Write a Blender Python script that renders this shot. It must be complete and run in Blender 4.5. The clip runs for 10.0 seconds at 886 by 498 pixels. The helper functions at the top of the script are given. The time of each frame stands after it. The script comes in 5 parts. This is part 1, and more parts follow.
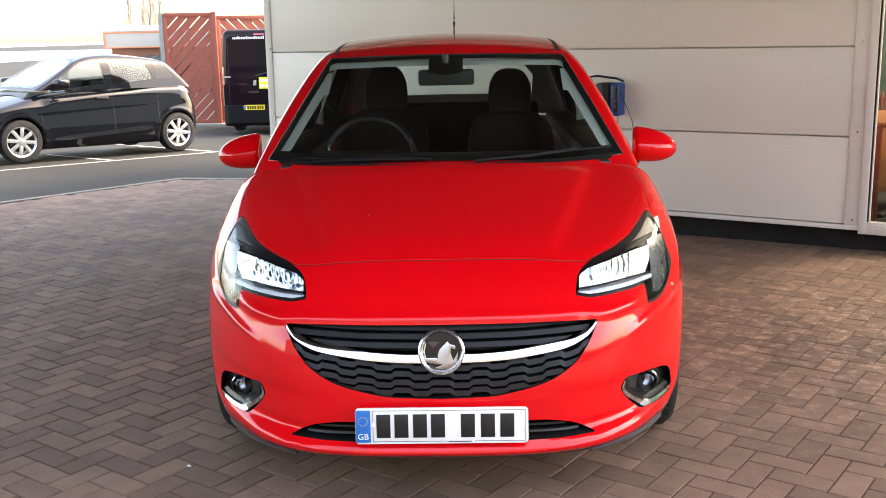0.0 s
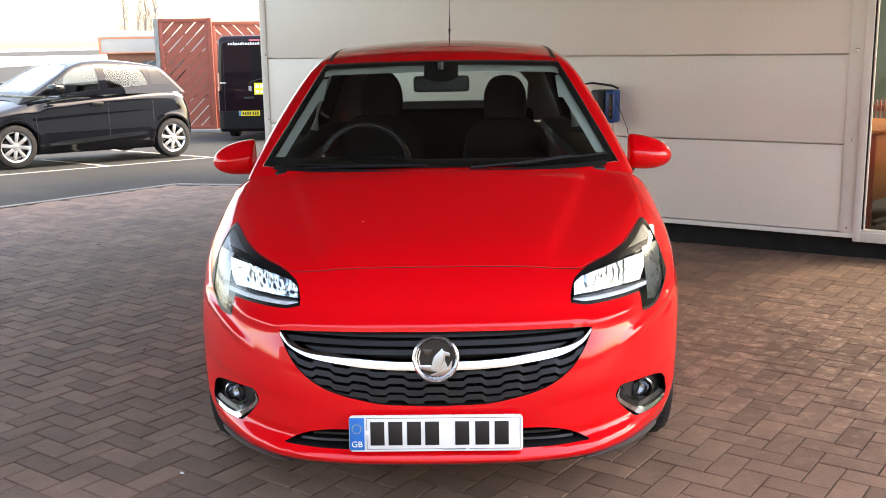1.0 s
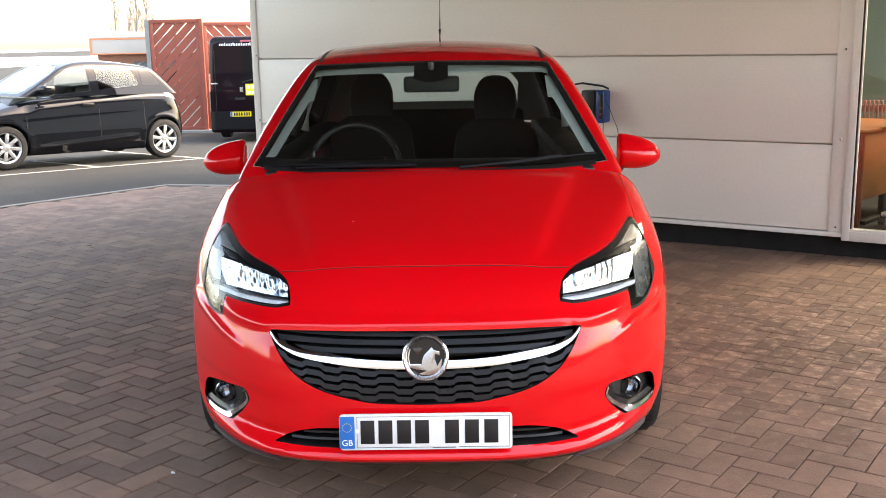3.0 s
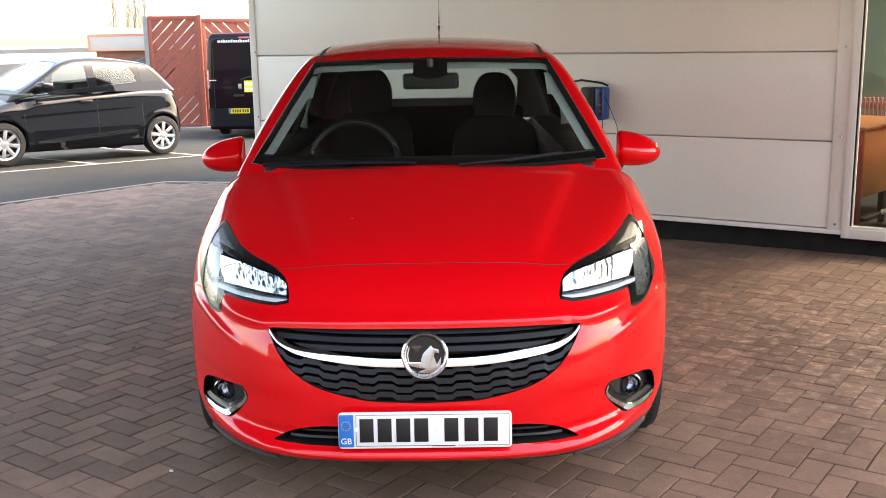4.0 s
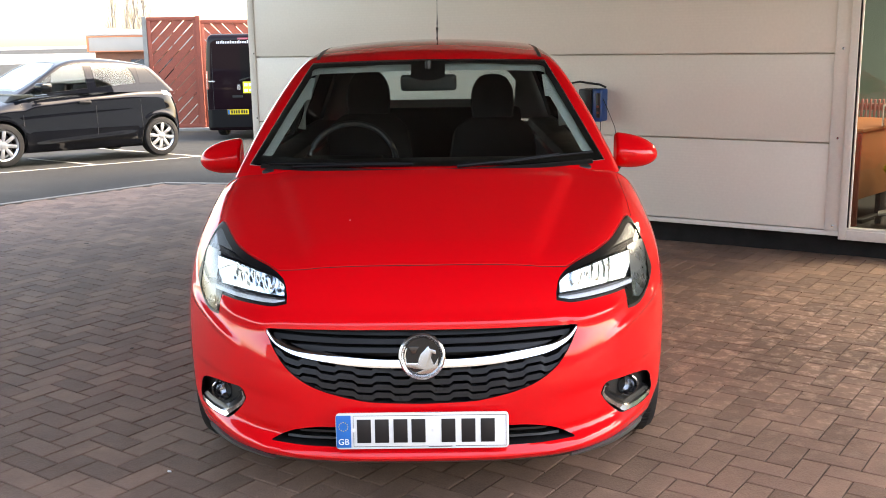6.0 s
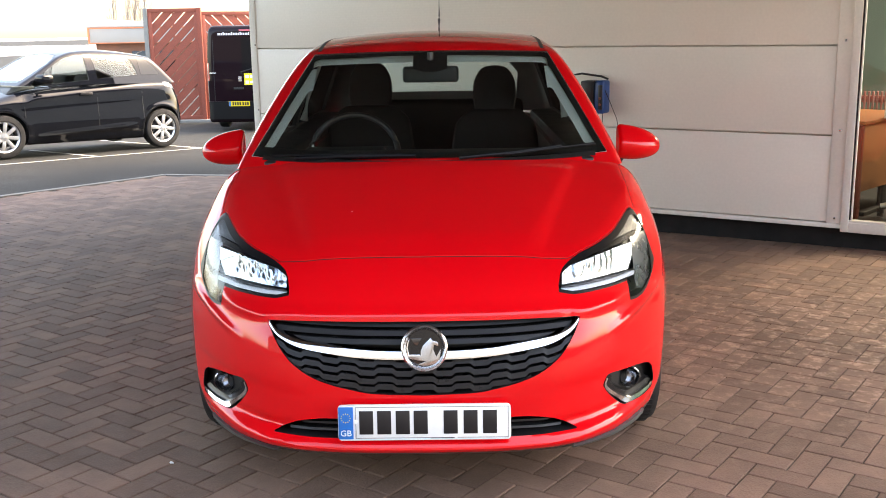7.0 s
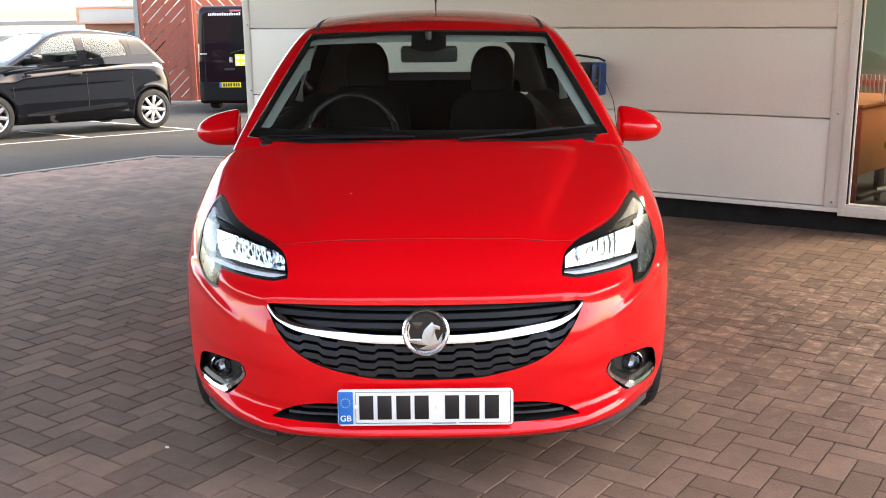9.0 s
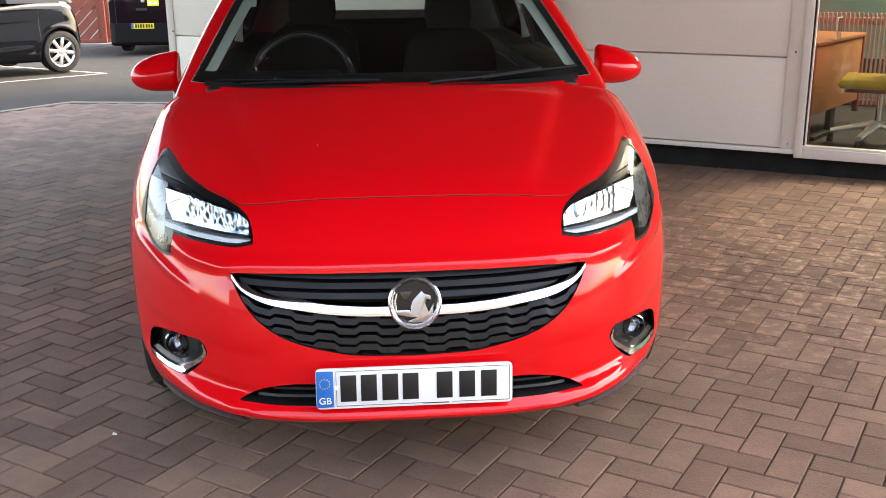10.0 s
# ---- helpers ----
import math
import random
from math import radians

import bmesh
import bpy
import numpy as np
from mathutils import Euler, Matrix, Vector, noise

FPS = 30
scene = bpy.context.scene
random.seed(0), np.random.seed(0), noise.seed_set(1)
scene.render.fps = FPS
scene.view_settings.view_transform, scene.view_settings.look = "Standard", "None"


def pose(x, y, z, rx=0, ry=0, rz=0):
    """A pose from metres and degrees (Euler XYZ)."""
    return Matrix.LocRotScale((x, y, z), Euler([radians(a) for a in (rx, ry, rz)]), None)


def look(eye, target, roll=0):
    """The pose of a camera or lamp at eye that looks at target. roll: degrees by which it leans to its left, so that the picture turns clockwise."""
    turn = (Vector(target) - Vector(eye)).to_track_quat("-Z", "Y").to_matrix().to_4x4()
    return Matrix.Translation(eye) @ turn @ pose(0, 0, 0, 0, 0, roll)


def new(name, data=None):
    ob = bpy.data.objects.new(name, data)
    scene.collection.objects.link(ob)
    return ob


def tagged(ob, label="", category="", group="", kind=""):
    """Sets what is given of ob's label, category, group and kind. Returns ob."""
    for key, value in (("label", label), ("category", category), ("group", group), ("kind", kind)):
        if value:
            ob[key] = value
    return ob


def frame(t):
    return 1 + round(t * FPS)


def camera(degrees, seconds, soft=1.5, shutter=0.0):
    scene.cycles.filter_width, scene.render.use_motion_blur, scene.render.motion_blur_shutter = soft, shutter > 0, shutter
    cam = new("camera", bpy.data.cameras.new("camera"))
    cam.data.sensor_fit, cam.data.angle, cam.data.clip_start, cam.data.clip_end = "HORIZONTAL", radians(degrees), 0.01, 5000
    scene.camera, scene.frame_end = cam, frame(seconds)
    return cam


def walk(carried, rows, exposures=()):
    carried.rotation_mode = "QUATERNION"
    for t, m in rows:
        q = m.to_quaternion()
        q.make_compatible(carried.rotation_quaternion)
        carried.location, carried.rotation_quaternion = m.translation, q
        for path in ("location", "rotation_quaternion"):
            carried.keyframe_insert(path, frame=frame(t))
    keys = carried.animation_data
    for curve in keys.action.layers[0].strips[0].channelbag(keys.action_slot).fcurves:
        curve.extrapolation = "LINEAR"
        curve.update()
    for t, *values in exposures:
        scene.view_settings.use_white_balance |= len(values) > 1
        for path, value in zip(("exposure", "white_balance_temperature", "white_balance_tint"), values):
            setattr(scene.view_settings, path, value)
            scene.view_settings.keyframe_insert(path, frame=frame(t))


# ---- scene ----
cam = camera(47.4, 10.0, soft=0.95)
EXPOSURE = 3.48
PATH = [
    (0, (0.091, -2.881, 1.474), (0.039, -0.926, 1.058), -1.2),
    (0.5, (0.092, -2.869, 1.473), (0.054, -0.913, 1.055), -1.1),
    (1, (0.092, -2.873, 1.474), (0.05, -0.915, 1.07), -1.0),
    (1.5, (0.097, -2.887, 1.475), (0.057, -0.927, 1.079), -1.1),
    (2, (0.098, -2.89, 1.476), (0.053, -0.93, 1.079), -1.0),
    (2.5, (0.101, -2.893, 1.474), (0.069, -0.934, 1.075), -1.1),
    (4, (0.098, -2.875, 1.472), (0.074, -0.917, 1.063), -1.0),
    (4.5, (0.102, -2.887, 1.477), (0.079, -0.928, 1.074), -1.0),
    (5, (0.102, -2.885, 1.475), (0.079, -0.928, 1.067), -1.1),
    (5.5, (0.103, -2.889, 1.475), (0.079, -0.931, 1.068), -1.0),
    (6.8, (0.101, -2.882, 1.476), (0.082, -0.924, 1.069), -0.9),
    (7, (0.099, -2.884, 1.473), (0.075, -0.929, 1.051), -0.9),
    (7.5, (0.1, -2.884, 1.474), (0.067, -0.928, 1.057), -1.2),
    (8, (0.102, -2.887, 1.471), (0.06, -0.933, 1.047), -1.3),
    (8.5, (0.101, -2.887, 1.469), (0.058, -0.936, 1.034), -1.4),
    (9, (0.064, -2.833, 1.461), (0.059, -0.886, 1.006), -0.6),
    (9.5, (-0.056, -2.694, 1.459), (0.037, -0.763, 0.946), -1.0),
    (10, (-0.12, -2.484, 1.426), (0.034, -0.572, 0.86), -0.5),
]
walk(cam, [(t, look(eye, target, roll)) for t, eye, target, roll in PATH], [(0.0, EXPOSURE, 8300, 12)])

# ---- light ----
SUN_UP, SUN_TURN = 48.0, 60.0
world = bpy.data.worlds.new("sky")
scene.world = world
world.use_nodes = True
wn, wl = world.node_tree.nodes, world.node_tree.links
sky = wn.new("ShaderNodeTexSky")
sky.sky_type, sky.sun_disc = "NISHITA", False
sky.sun_elevation, sky.sun_rotation = radians(SUN_UP), radians(SUN_TURN)
sky.air_density, sky.dust_density, sky.ozone_density = 1.0, 3.0, 0.6
wl.new(sky.outputs[0], wn["Background"].inputs[0])
wn["Background"].inputs[1].default_value = 0.15
sun = new("sun", bpy.data.lights.new("sun", "SUN"))
sun.data.energy, sun.data.angle, sun.data.color = 0.5, radians(25), (1.0, 0.95, 0.88)
sun.matrix_world = look(
    (math.sin(radians(SUN_TURN)) * 30 * math.cos(radians(SUN_UP)), math.cos(radians(SUN_TURN)) * 30 * math.cos(radians(SUN_UP)), 30 * math.sin(radians(SUN_UP))),
    (0, 0, 0))


# ---- materials ----
def material(name, colour, rough=0.5, metal=0.0, vary=0.0, scale=8.0, bump=0.0, bump_scale=60.0, coat=0.0, per=None, stain=0.0, pale_at=(0, 0, 1), **extra):
    """A surface with variation at two scales, fine relief and, where wanted, a clear coat or a change from piece to piece."""
    m = bpy.data.materials.new(name)
    m.use_nodes = True
    n, l = m.node_tree.nodes, m.node_tree.links
    b = n["Principled BSDF"]
    b.inputs["Roughness"].default_value, b.inputs["Metallic"].default_value = rough, metal
    b.inputs["Coat Weight"].default_value, b.inputs["Coat Roughness"].default_value = coat, 0.03
    for key, value in extra.items():
        b.inputs[key.replace("_", " ")].default_value = value
    b.inputs["Base Color"].default_value = (*colour, 1)
    if vary or bump or per or stain:
        co = n.new("ShaderNodeTexCoord")
        big, fine = n.new("ShaderNodeTexNoise"), n.new("ShaderNodeTexNoise")
        big.inputs["Scale"].default_value, big.inputs["Detail"].default_value = scale, 5
        fine.inputs["Scale"].default_value, fine.inputs["Detail"].default_value = bump_scale, 4
        spot = co.outputs["Object"]
        if per == "object":
            info = n.new("ShaderNodeObjectInfo")
            rnd = info.outputs["Random"]
        elif per == "island":
            geo = n.new("ShaderNodeNewGeometry")
            rnd = geo.outputs["Random Per Island"]
        if per:
            shift = n.new("ShaderNodeVectorMath")
            shift.operation = "MULTIPLY_ADD"
            l.new(rnd, shift.inputs[0])
            shift.inputs[1].default_value = (37, 61, 17)
            l.new(spot, shift.inputs[2])
            spot = shift.outputs[0]
        l.new(spot, big.inputs["Vector"])
        l.new(spot, fine.inputs["Vector"])
        mixed = n.new("ShaderNodeMath")
        mixed.operation = "ADD"
        l.new(big.outputs[0], mixed.inputs[0])
        l.new(fine.outputs[0], mixed.inputs[1])
        level = mixed.outputs[0]
        if per:
            more = n.new("ShaderNodeMath")
            more.operation = "MULTIPLY_ADD"
            l.new(rnd, more.inputs[0])
            more.inputs[1].default_value = 1.1
            l.new(level, more.inputs[2])
            less = n.new("ShaderNodeMath")
            less.operation = "SUBTRACT"
            l.new(more.outputs[0], less.inputs[0])
            less.inputs[1].default_value = 0.55
            level = less.outputs[0]
        ramp = n.new("ShaderNodeMapRange")
        ramp.inputs["From Min"].default_value, ramp.inputs["From Max"].default_value = 0.6, 1.4
        ramp.inputs["To Min"].default_value, ramp.inputs["To Max"].default_value = 1 - vary, 1 + vary
        l.new(level, ramp.inputs["Value"])
        if stain:
            geo2, worn, lift, both = n.new("ShaderNodeNewGeometry"), n.new("ShaderNodeTexNoise"), n.new("ShaderNodeMapRange"), n.new("ShaderNodeMath")
            worn.inputs["Scale"].default_value, worn.inputs["Detail"].default_value, worn.inputs["Roughness"].default_value = 1.7, 7, 0.72
            l.new(geo2.outputs["Position"], worn.inputs["Vector"])
            lift.inputs["From Min"].default_value, lift.inputs["From Max"].default_value = 0.42, 0.72
            lift.inputs["To Min"].default_value, lift.inputs["To Max"].default_value = 1 - 0.3 * stain, 1 + stain
            l.new(worn.outputs[0], lift.inputs["Value"])
            # pale flecks, strongest near one spot and gone at its radius
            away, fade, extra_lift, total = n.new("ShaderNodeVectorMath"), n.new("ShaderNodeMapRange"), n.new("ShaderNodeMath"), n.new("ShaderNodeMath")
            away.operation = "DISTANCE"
            away.inputs[1].default_value = (pale_at[0], pale_at[1], 0)
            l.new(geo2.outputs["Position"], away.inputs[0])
            fade.inputs["From Min"].default_value, fade.inputs["From Max"].default_value = 0.2 * pale_at[2], pale_at[2]
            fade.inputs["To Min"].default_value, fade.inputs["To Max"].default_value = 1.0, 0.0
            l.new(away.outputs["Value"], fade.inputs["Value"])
            fleck = n.new("ShaderNodeMapRange")
            fleck.inputs["From Min"].default_value, fleck.inputs["From Max"].default_value = 0.50, 0.62
            fleck.inputs["To Min"].default_value, fleck.inputs["To Max"].default_value = 0.0, 0.95
            fleck_noise = n.new("ShaderNodeTexNoise")
            fleck_noise.inputs["Scale"].default_value, fleck_noise.inputs["Detail"].default_value, fleck_noise.inputs["Roughness"].default_value = 13.0, 6, 0.75
            l.new(geo2.outputs["Position"], fleck_noise.inputs["Vector"])
            l.new(fleck_noise.outputs[0], fleck.inputs["Value"])
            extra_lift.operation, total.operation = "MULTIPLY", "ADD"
            l.new(fleck.outputs[0], extra_lift.inputs[0])
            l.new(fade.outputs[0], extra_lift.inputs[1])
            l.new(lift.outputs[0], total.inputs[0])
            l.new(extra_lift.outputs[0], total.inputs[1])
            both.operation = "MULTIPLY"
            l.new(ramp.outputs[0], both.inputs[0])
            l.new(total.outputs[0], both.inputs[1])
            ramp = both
        tint = n.new("ShaderNodeVectorMath")
        tint.operation = "SCALE"
        tint.inputs[0].default_value = colour
        l.new(ramp.outputs[0], tint.inputs["Scale"])
        l.new(tint.outputs[0], b.inputs["Base Color"])
        wear = n.new("ShaderNodeMapRange")
        wear.inputs["From Min"].default_value, wear.inputs["From Max"].default_value = 0.3, 0.7
        wear.inputs["To Min"].default_value, wear.inputs["To Max"].default_value = max(0.02, rough - 0.35 * vary), min(1, rough + 0.35 * vary)
        l.new(big.outputs[0], wear.inputs["Value"])
        smoothness = wear.outputs[0]
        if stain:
            # less rough where the flecks are
            fleck_smooth = n.new("ShaderNodeMath")
            fleck_smooth.operation = "MULTIPLY"
            fleck_smooth.inputs[1].default_value = 0.35
            l.new(extra_lift.outputs[0], fleck_smooth.inputs[0])
            smoothed = n.new("ShaderNodeMath")
            smoothed.operation = "SUBTRACT"
            l.new(wear.outputs[0], smoothed.inputs[0])
            l.new(fleck_smooth.outputs[0], smoothed.inputs[1])
            smoothness = smoothed.outputs[0]
        l.new(smoothness, b.inputs["Roughness"])
        if bump:
            bp = n.new("ShaderNodeBump")
            bp.inputs["Strength"].default_value, bp.inputs["Distance"].default_value = 1.0, bump
            l.new(fine.outputs[0], bp.inputs["Height"])
            l.new(bp.outputs[0], b.inputs["Normal"])
    return m


def glass(name, colour=(1, 1, 1), rough=0.0, ior=1.45):
    """Clear sheet glass, for panes that have a thickness."""
    m = bpy.data.materials.new(name)
    m.use_nodes = True
    n, l = m.node_tree.nodes, m.node_tree.links
    n.remove(n["Principled BSDF"])
    g = n.new("ShaderNodeBsdfGlass")
    g.inputs["Color"].default_value, g.inputs["Roughness"].default_value, g.inputs["IOR"].default_value = (*colour, 1), rough, ior
    l.new(g.outputs[0], n["Material Output"].inputs[0])
    return m


def ribbed(m, pitch, depth):
    """Adds fine level ribs, one each pitch metres of height, to a material."""
    n, l = m.node_tree.nodes, m.node_tree.links
    co, part_z, turn, wave, bp = n.new("ShaderNodeTexCoord"), n.new("ShaderNodeSeparateXYZ"), n.new("ShaderNodeMath"), n.new("ShaderNodeMath"), n.new("ShaderNodeBump")
    turn.operation, wave.operation = "MULTIPLY", "SINE"
    turn.inputs[1].default_value = 2 * math.pi / pitch
    l.new(co.outputs["Object"], part_z.inputs[0])
    l.new(part_z.outputs["Z"], turn.inputs[0])
    l.new(turn.outputs[0], wave.inputs[0])
    l.new(wave.outputs[0], bp.inputs["Height"])
    bp.inputs["Distance"].default_value = depth
    l.new(bp.outputs[0], n["Principled BSDF"].inputs["Normal"])
    return m


RED = material("red_paint", (0.67, 0.003, 0.007), 0.5, vary=0.03, scale=3, coat=1.0, Specular_IOR_Level=0.02)
BLACK_PAINT = material("black_paint", (0.006, 0.007, 0.010), 0.5, coat=0.6, Specular_IOR_Level=0.0)
MAROON = material("dark_van_paint", (0.010, 0.005, 0.007), 0.5, coat=0.35, Specular_IOR_Level=0.0)
PLASTIC = material("black_plastic", (0.008, 0.008, 0.009), 0.5, vary=0.15, bump=0.0004, bump_scale=400)
GREY_PLASTIC = material("grey_plastic", (0.085, 0.095, 0.095), 0.55, vary=0.15, bump=0.0004, bump_scale=300)
GLOSS_BLACK = material("gloss_black", (0.008, 0.008, 0.009), 0.08)
CHROME = material("chrome", (0.86, 0.87, 0.88), 0.06, 1.0)
BADGE_RING = material("soft_chrome", (0.90, 0.90, 0.90), 0.24, 1.0)
SATIN = material("satin_metal", (0.55, 0.56, 0.57), 0.25, 1.0, vary=0.08)
DARK_METAL = material("dark_metal", (0.12, 0.12, 0.125), 0.22, 1.0)
LAMP_BLACK = material("lamp_edge_black", (0.005, 0.005, 0.006), 0.4, Specular_IOR_Level=0.2)
GRILLE = material("grille_plastic", (0.009, 0.009, 0.010), 0.30, vary=0.12, scale=14, bump=0.0003, bump_scale=400, Specular_IOR_Level=0.3)
RUBBER = material("tyre_rubber", (0.011, 0.011, 0.012), 0.75, vary=0.25, scale=12, bump=0.0008, bump_scale=180)
ALLOY = material("alloy_wheel", (0.62, 0.63, 0.65), 0.3, 0.85, vary=0.06)
CLOTH = material("dark_seat_cloth", (0.010, 0.008, 0.008), 0.9, vary=0.3, scale=20, bump=0.001, bump_scale=500)
TRIM = material("pale_trim", (0.74, 0.77, 0.72), 0.75, vary=0.05, bump=0.0003, bump_scale=500)
LINER = material("headliner", (0.20, 0.20, 0.19), 0.9, vary=0.08, bump=0.0005, bump_scale=600)
PLATE_WHITE = material("plate_white", (0.70, 0.71, 0.71), 0.35, vary=0.03, scale=20)
PLATE_YELLOW = material("plate_yellow", (0.78, 0.56, 0.02), 0.4, vary=0.05, scale=20)
PLATE_BLUE = material("plate_blue", (0.001, 0.13, 0.46), 0.35)
INK = material("plate_ink", (0.012, 0.012, 0.013), 0.4)
WHITE_INK = material("white_ink", (0.8, 0.8, 0.8), 0.5)
SCREEN = glass("windscreen_glass", (0.88, 0.92, 0.91))
TINTED = glass("tinted_glass", (0.84, 0.88, 0.87))
DOOR_GLASS = glass("door_glass", (0.42, 0.40, 0.39))
DARK_GLASS = glass("dark_rear_side_glass", (0.10, 0.09, 0.09))
CLEAR = glass("clear_lens", (0.95, 0.96, 0.97), 0.0, 1.18)
PANE = glass("shop_glass", (0.86, 0.90, 0.88))
ASPHALT = material("asphalt", (0.023, 0.0238, 0.023), 0.9, vary=0.25, scale=1.2, bump=0.004, bump_scale=220, Specular_IOR_Level=0.15)
GRIT = material("jointing_sand", (0.050, 0.037, 0.030), 0.95, vary=0.3, scale=10, bump=0.002, bump_scale=300)
PAVER = material("paving_block", (0.162, 0.097, 0.071), 0.80, vary=0.20, scale=9, stain=0.35, pale_at=(1.95, 1.9, 1.75), bump=0.0032, bump_scale=130, per="object", Specular_IOR_Level=0.3)
PAVER_FAR = material("paving_block_far", (0.162, 0.097, 0.071), 0.80, vary=0.20, scale=9, stain=0.35, pale_at=(1.95, 1.9, 1.75), bump=0.0032, bump_scale=130, per="island", Specular_IOR_Level=0.3)
CLAD = material("cream_cladding", (0.75, 0.705, 0.645), 0.42, vary=0.05, scale=1.5, bump=0.0002, bump_scale=50)
ribbed(CLAD, 0.020, 0.00014)
CLAD_TRIM = material("pale_trim_metal", (0.72, 0.69, 0.64), 0.4, vary=0.06, scale=3)
PLINTH = material("dark_plinth", (0.004, 0.004, 0.0045), 0.9, vary=0.4, scale=6, bump=0.002, bump_scale=90)
SOFFIT = material("canopy_soffit", (0.075, 0.072, 0.070), 0.7, vary=0.06, scale=1)
FENCE = material("red_brown_timber", (0.26, 0.062, 0.037), 0.75, vary=0.25, scale=6, bump=0.002, bump_scale=60)
LINE_PAINT = material("road_line_paint", (0.40, 0.40, 0.37), 0.8, vary=0.25, scale=12, bump=0.001, bump_scale=200)
CONCRETE = material("kerb_concrete", (0.22, 0.215, 0.20), 0.9, vary=0.2, scale=7, bump=0.002, bump_scale=120)


# ---- building blocks ----
def link(name, bm, mat, parent=None, label="", smooth=None):
    """One mesh object out of a bmesh, under its parent if there is one."""
    me = bpy.data.meshes.new(name)
    bm.to_mesh(me)
    bm.free()
    for m in mat if isinstance(mat, (list, tuple)) else [mat]:
        me.materials.append(m)
    if smooth is not None:
        me.shade_smooth()
        me.set_sharp_from_angle(angle=radians(smooth))
    ob = new(name, me)
    if parent:
        ob.parent = parent
    if label:
        ob["label"] = label
    return ob


def part(name, bm, mat, parent, label="", smooth=35):
    return link(name, bm, mat, parent, label, smooth)


def mesh_bm(verts, faces):
    bm = bmesh.new()
    vs = [bm.verts.new(v) for v in verts]
    for f in faces:
        bm.faces.new([vs[i] for i in f])
    bm.normal_update()
    return bm


def box(x0, x1, y0, y1, z0, z1, bevel=0.0, segments=2, bm=None):
    fresh = bmesh.new()
    bmesh.ops.create_cube(fresh, size=1, matrix=Matrix.Translation(((x0 + x1) / 2, (y0 + y1) / 2, (z0 + z1) / 2)) @ Matrix.Diagonal((x1 - x0, y1 - y0, z1 - z0, 1)))
    if bevel:
        bmesh.ops.bevel(fresh, geom=fresh.edges[:], offset=bevel, segments=segments, affect="EDGES", profile=0.5)
    return fresh if bm is None else merge(bm, fresh)


def merge(bm, other, m=None):
    """Adds the geometry of other to bm."""
    if m is not None:
        other.transform(m)
    me = bpy.data.meshes.new("joined")
    other.to_mesh(me)
    other.free()
    bm.from_mesh(me)
    bpy.data.meshes.remove(me)
    return bm


def prism(points, depth, axis="y", at=0.0, bevel=0.0):
    """A flat outline in the two other axes, made thick along axis from at to at + depth."""
    def place(u, v, w):
        return {"x": (w, u, v), "y": (u, w, v), "z": (u, v, w)}[axis]
    n = len(points)
    bm = mesh_bm([place(u, v, at) for u, v in points] + [place(u, v, at + depth) for u, v in points],
                 [list(range(n)), list(range(2 * n - 1, n - 1, -1))] + [[i, i + n, (i + 1) % n + n, (i + 1) % n] for i in range(n)])
    bmesh.ops.recalc_face_normals(bm, faces=bm.faces[:])
    if bevel:
        bmesh.ops.bevel(bm, geom=bm.edges[:], offset=bevel, segments=2, affect="EDGES", profile=0.5)
    return bm


def tube(path, radius, sides=10, closed=False, flat=1.0):
    """A round bar along a row of points; radius may be one number or one for each point. flat squeezes it in z."""
    pts = [Vector(p) for p in path]
    n = len(pts)
    bm, rings = bmesh.new(), []
    for i, p in enumerate(pts):
        a, b = (pts[i - 1], pts[(i + 1) % n]) if closed else (pts[max(i - 1, 0)], pts[min(i + 1, n - 1)])
        d = (b - a).normalized()
        up = Vector((0, 0, 1)) if abs(d.z) < 0.95 else Vector((0, 1, 0))
        s = d.cross(up).normalized()
        u = s.cross(d)
        r = radius[i] if isinstance(radius, (list, tuple)) else radius
        rings.append([bm.verts.new(p + r * (math.cos(2 * math.pi * k / sides) * s + flat * math.sin(2 * math.pi * k / sides) * u)) for k in range(sides)])
    for i in range(n if closed else n - 1):
        for k in range(sides):
            bm.faces.new((rings[i][k], rings[i][(k + 1) % sides], rings[(i + 1) % n][(k + 1) % sides], rings[(i + 1) % n][k]))
    if not closed:
        bm.faces.new(rings[0][::-1])
        bm.faces.new(rings[-1])
    bmesh.ops.recalc_face_normals(bm, faces=bm.faces[:])
    return bm


def lathe(profile, sides=48, axis="x"):
    """Turns an open outline of (radius, along) round an axis; closes at radius 0."""
    bm, rings = bmesh.new(), []
    for r, a in profile:
        ring = []
        for k in range(sides if r > 1e-6 else 1):
            c, s = r * math.cos(2 * math.pi * k / sides), r * math.sin(2 * math.pi * k / sides)
            ring.append(bm.verts.new({"x": (a, c, s), "y": (c, a, s), "z": (c, s, a)}[axis]))
        rings.append(ring)
    for p, q in zip(rings, rings[1:]):
        for k in range(sides):
            quad = [p[k % len(p)], p[(k + 1) % len(p)], q[(k + 1) % len(q)], q[k % len(q)]]
            quad = list(dict.fromkeys(quad))
            if len(quad) > 2:
                bm.faces.new(quad)
    bmesh.ops.recalc_face_normals(bm, faces=bm.faces[:])
    return bm


def thing(name, label, category, at=None, group="", kind=""):
    ob = new(name)
    ob.empty_display_size = 0.1
    if at is not None:
        ob.matrix_world = at
    return tagged(ob, label, category, group, kind)


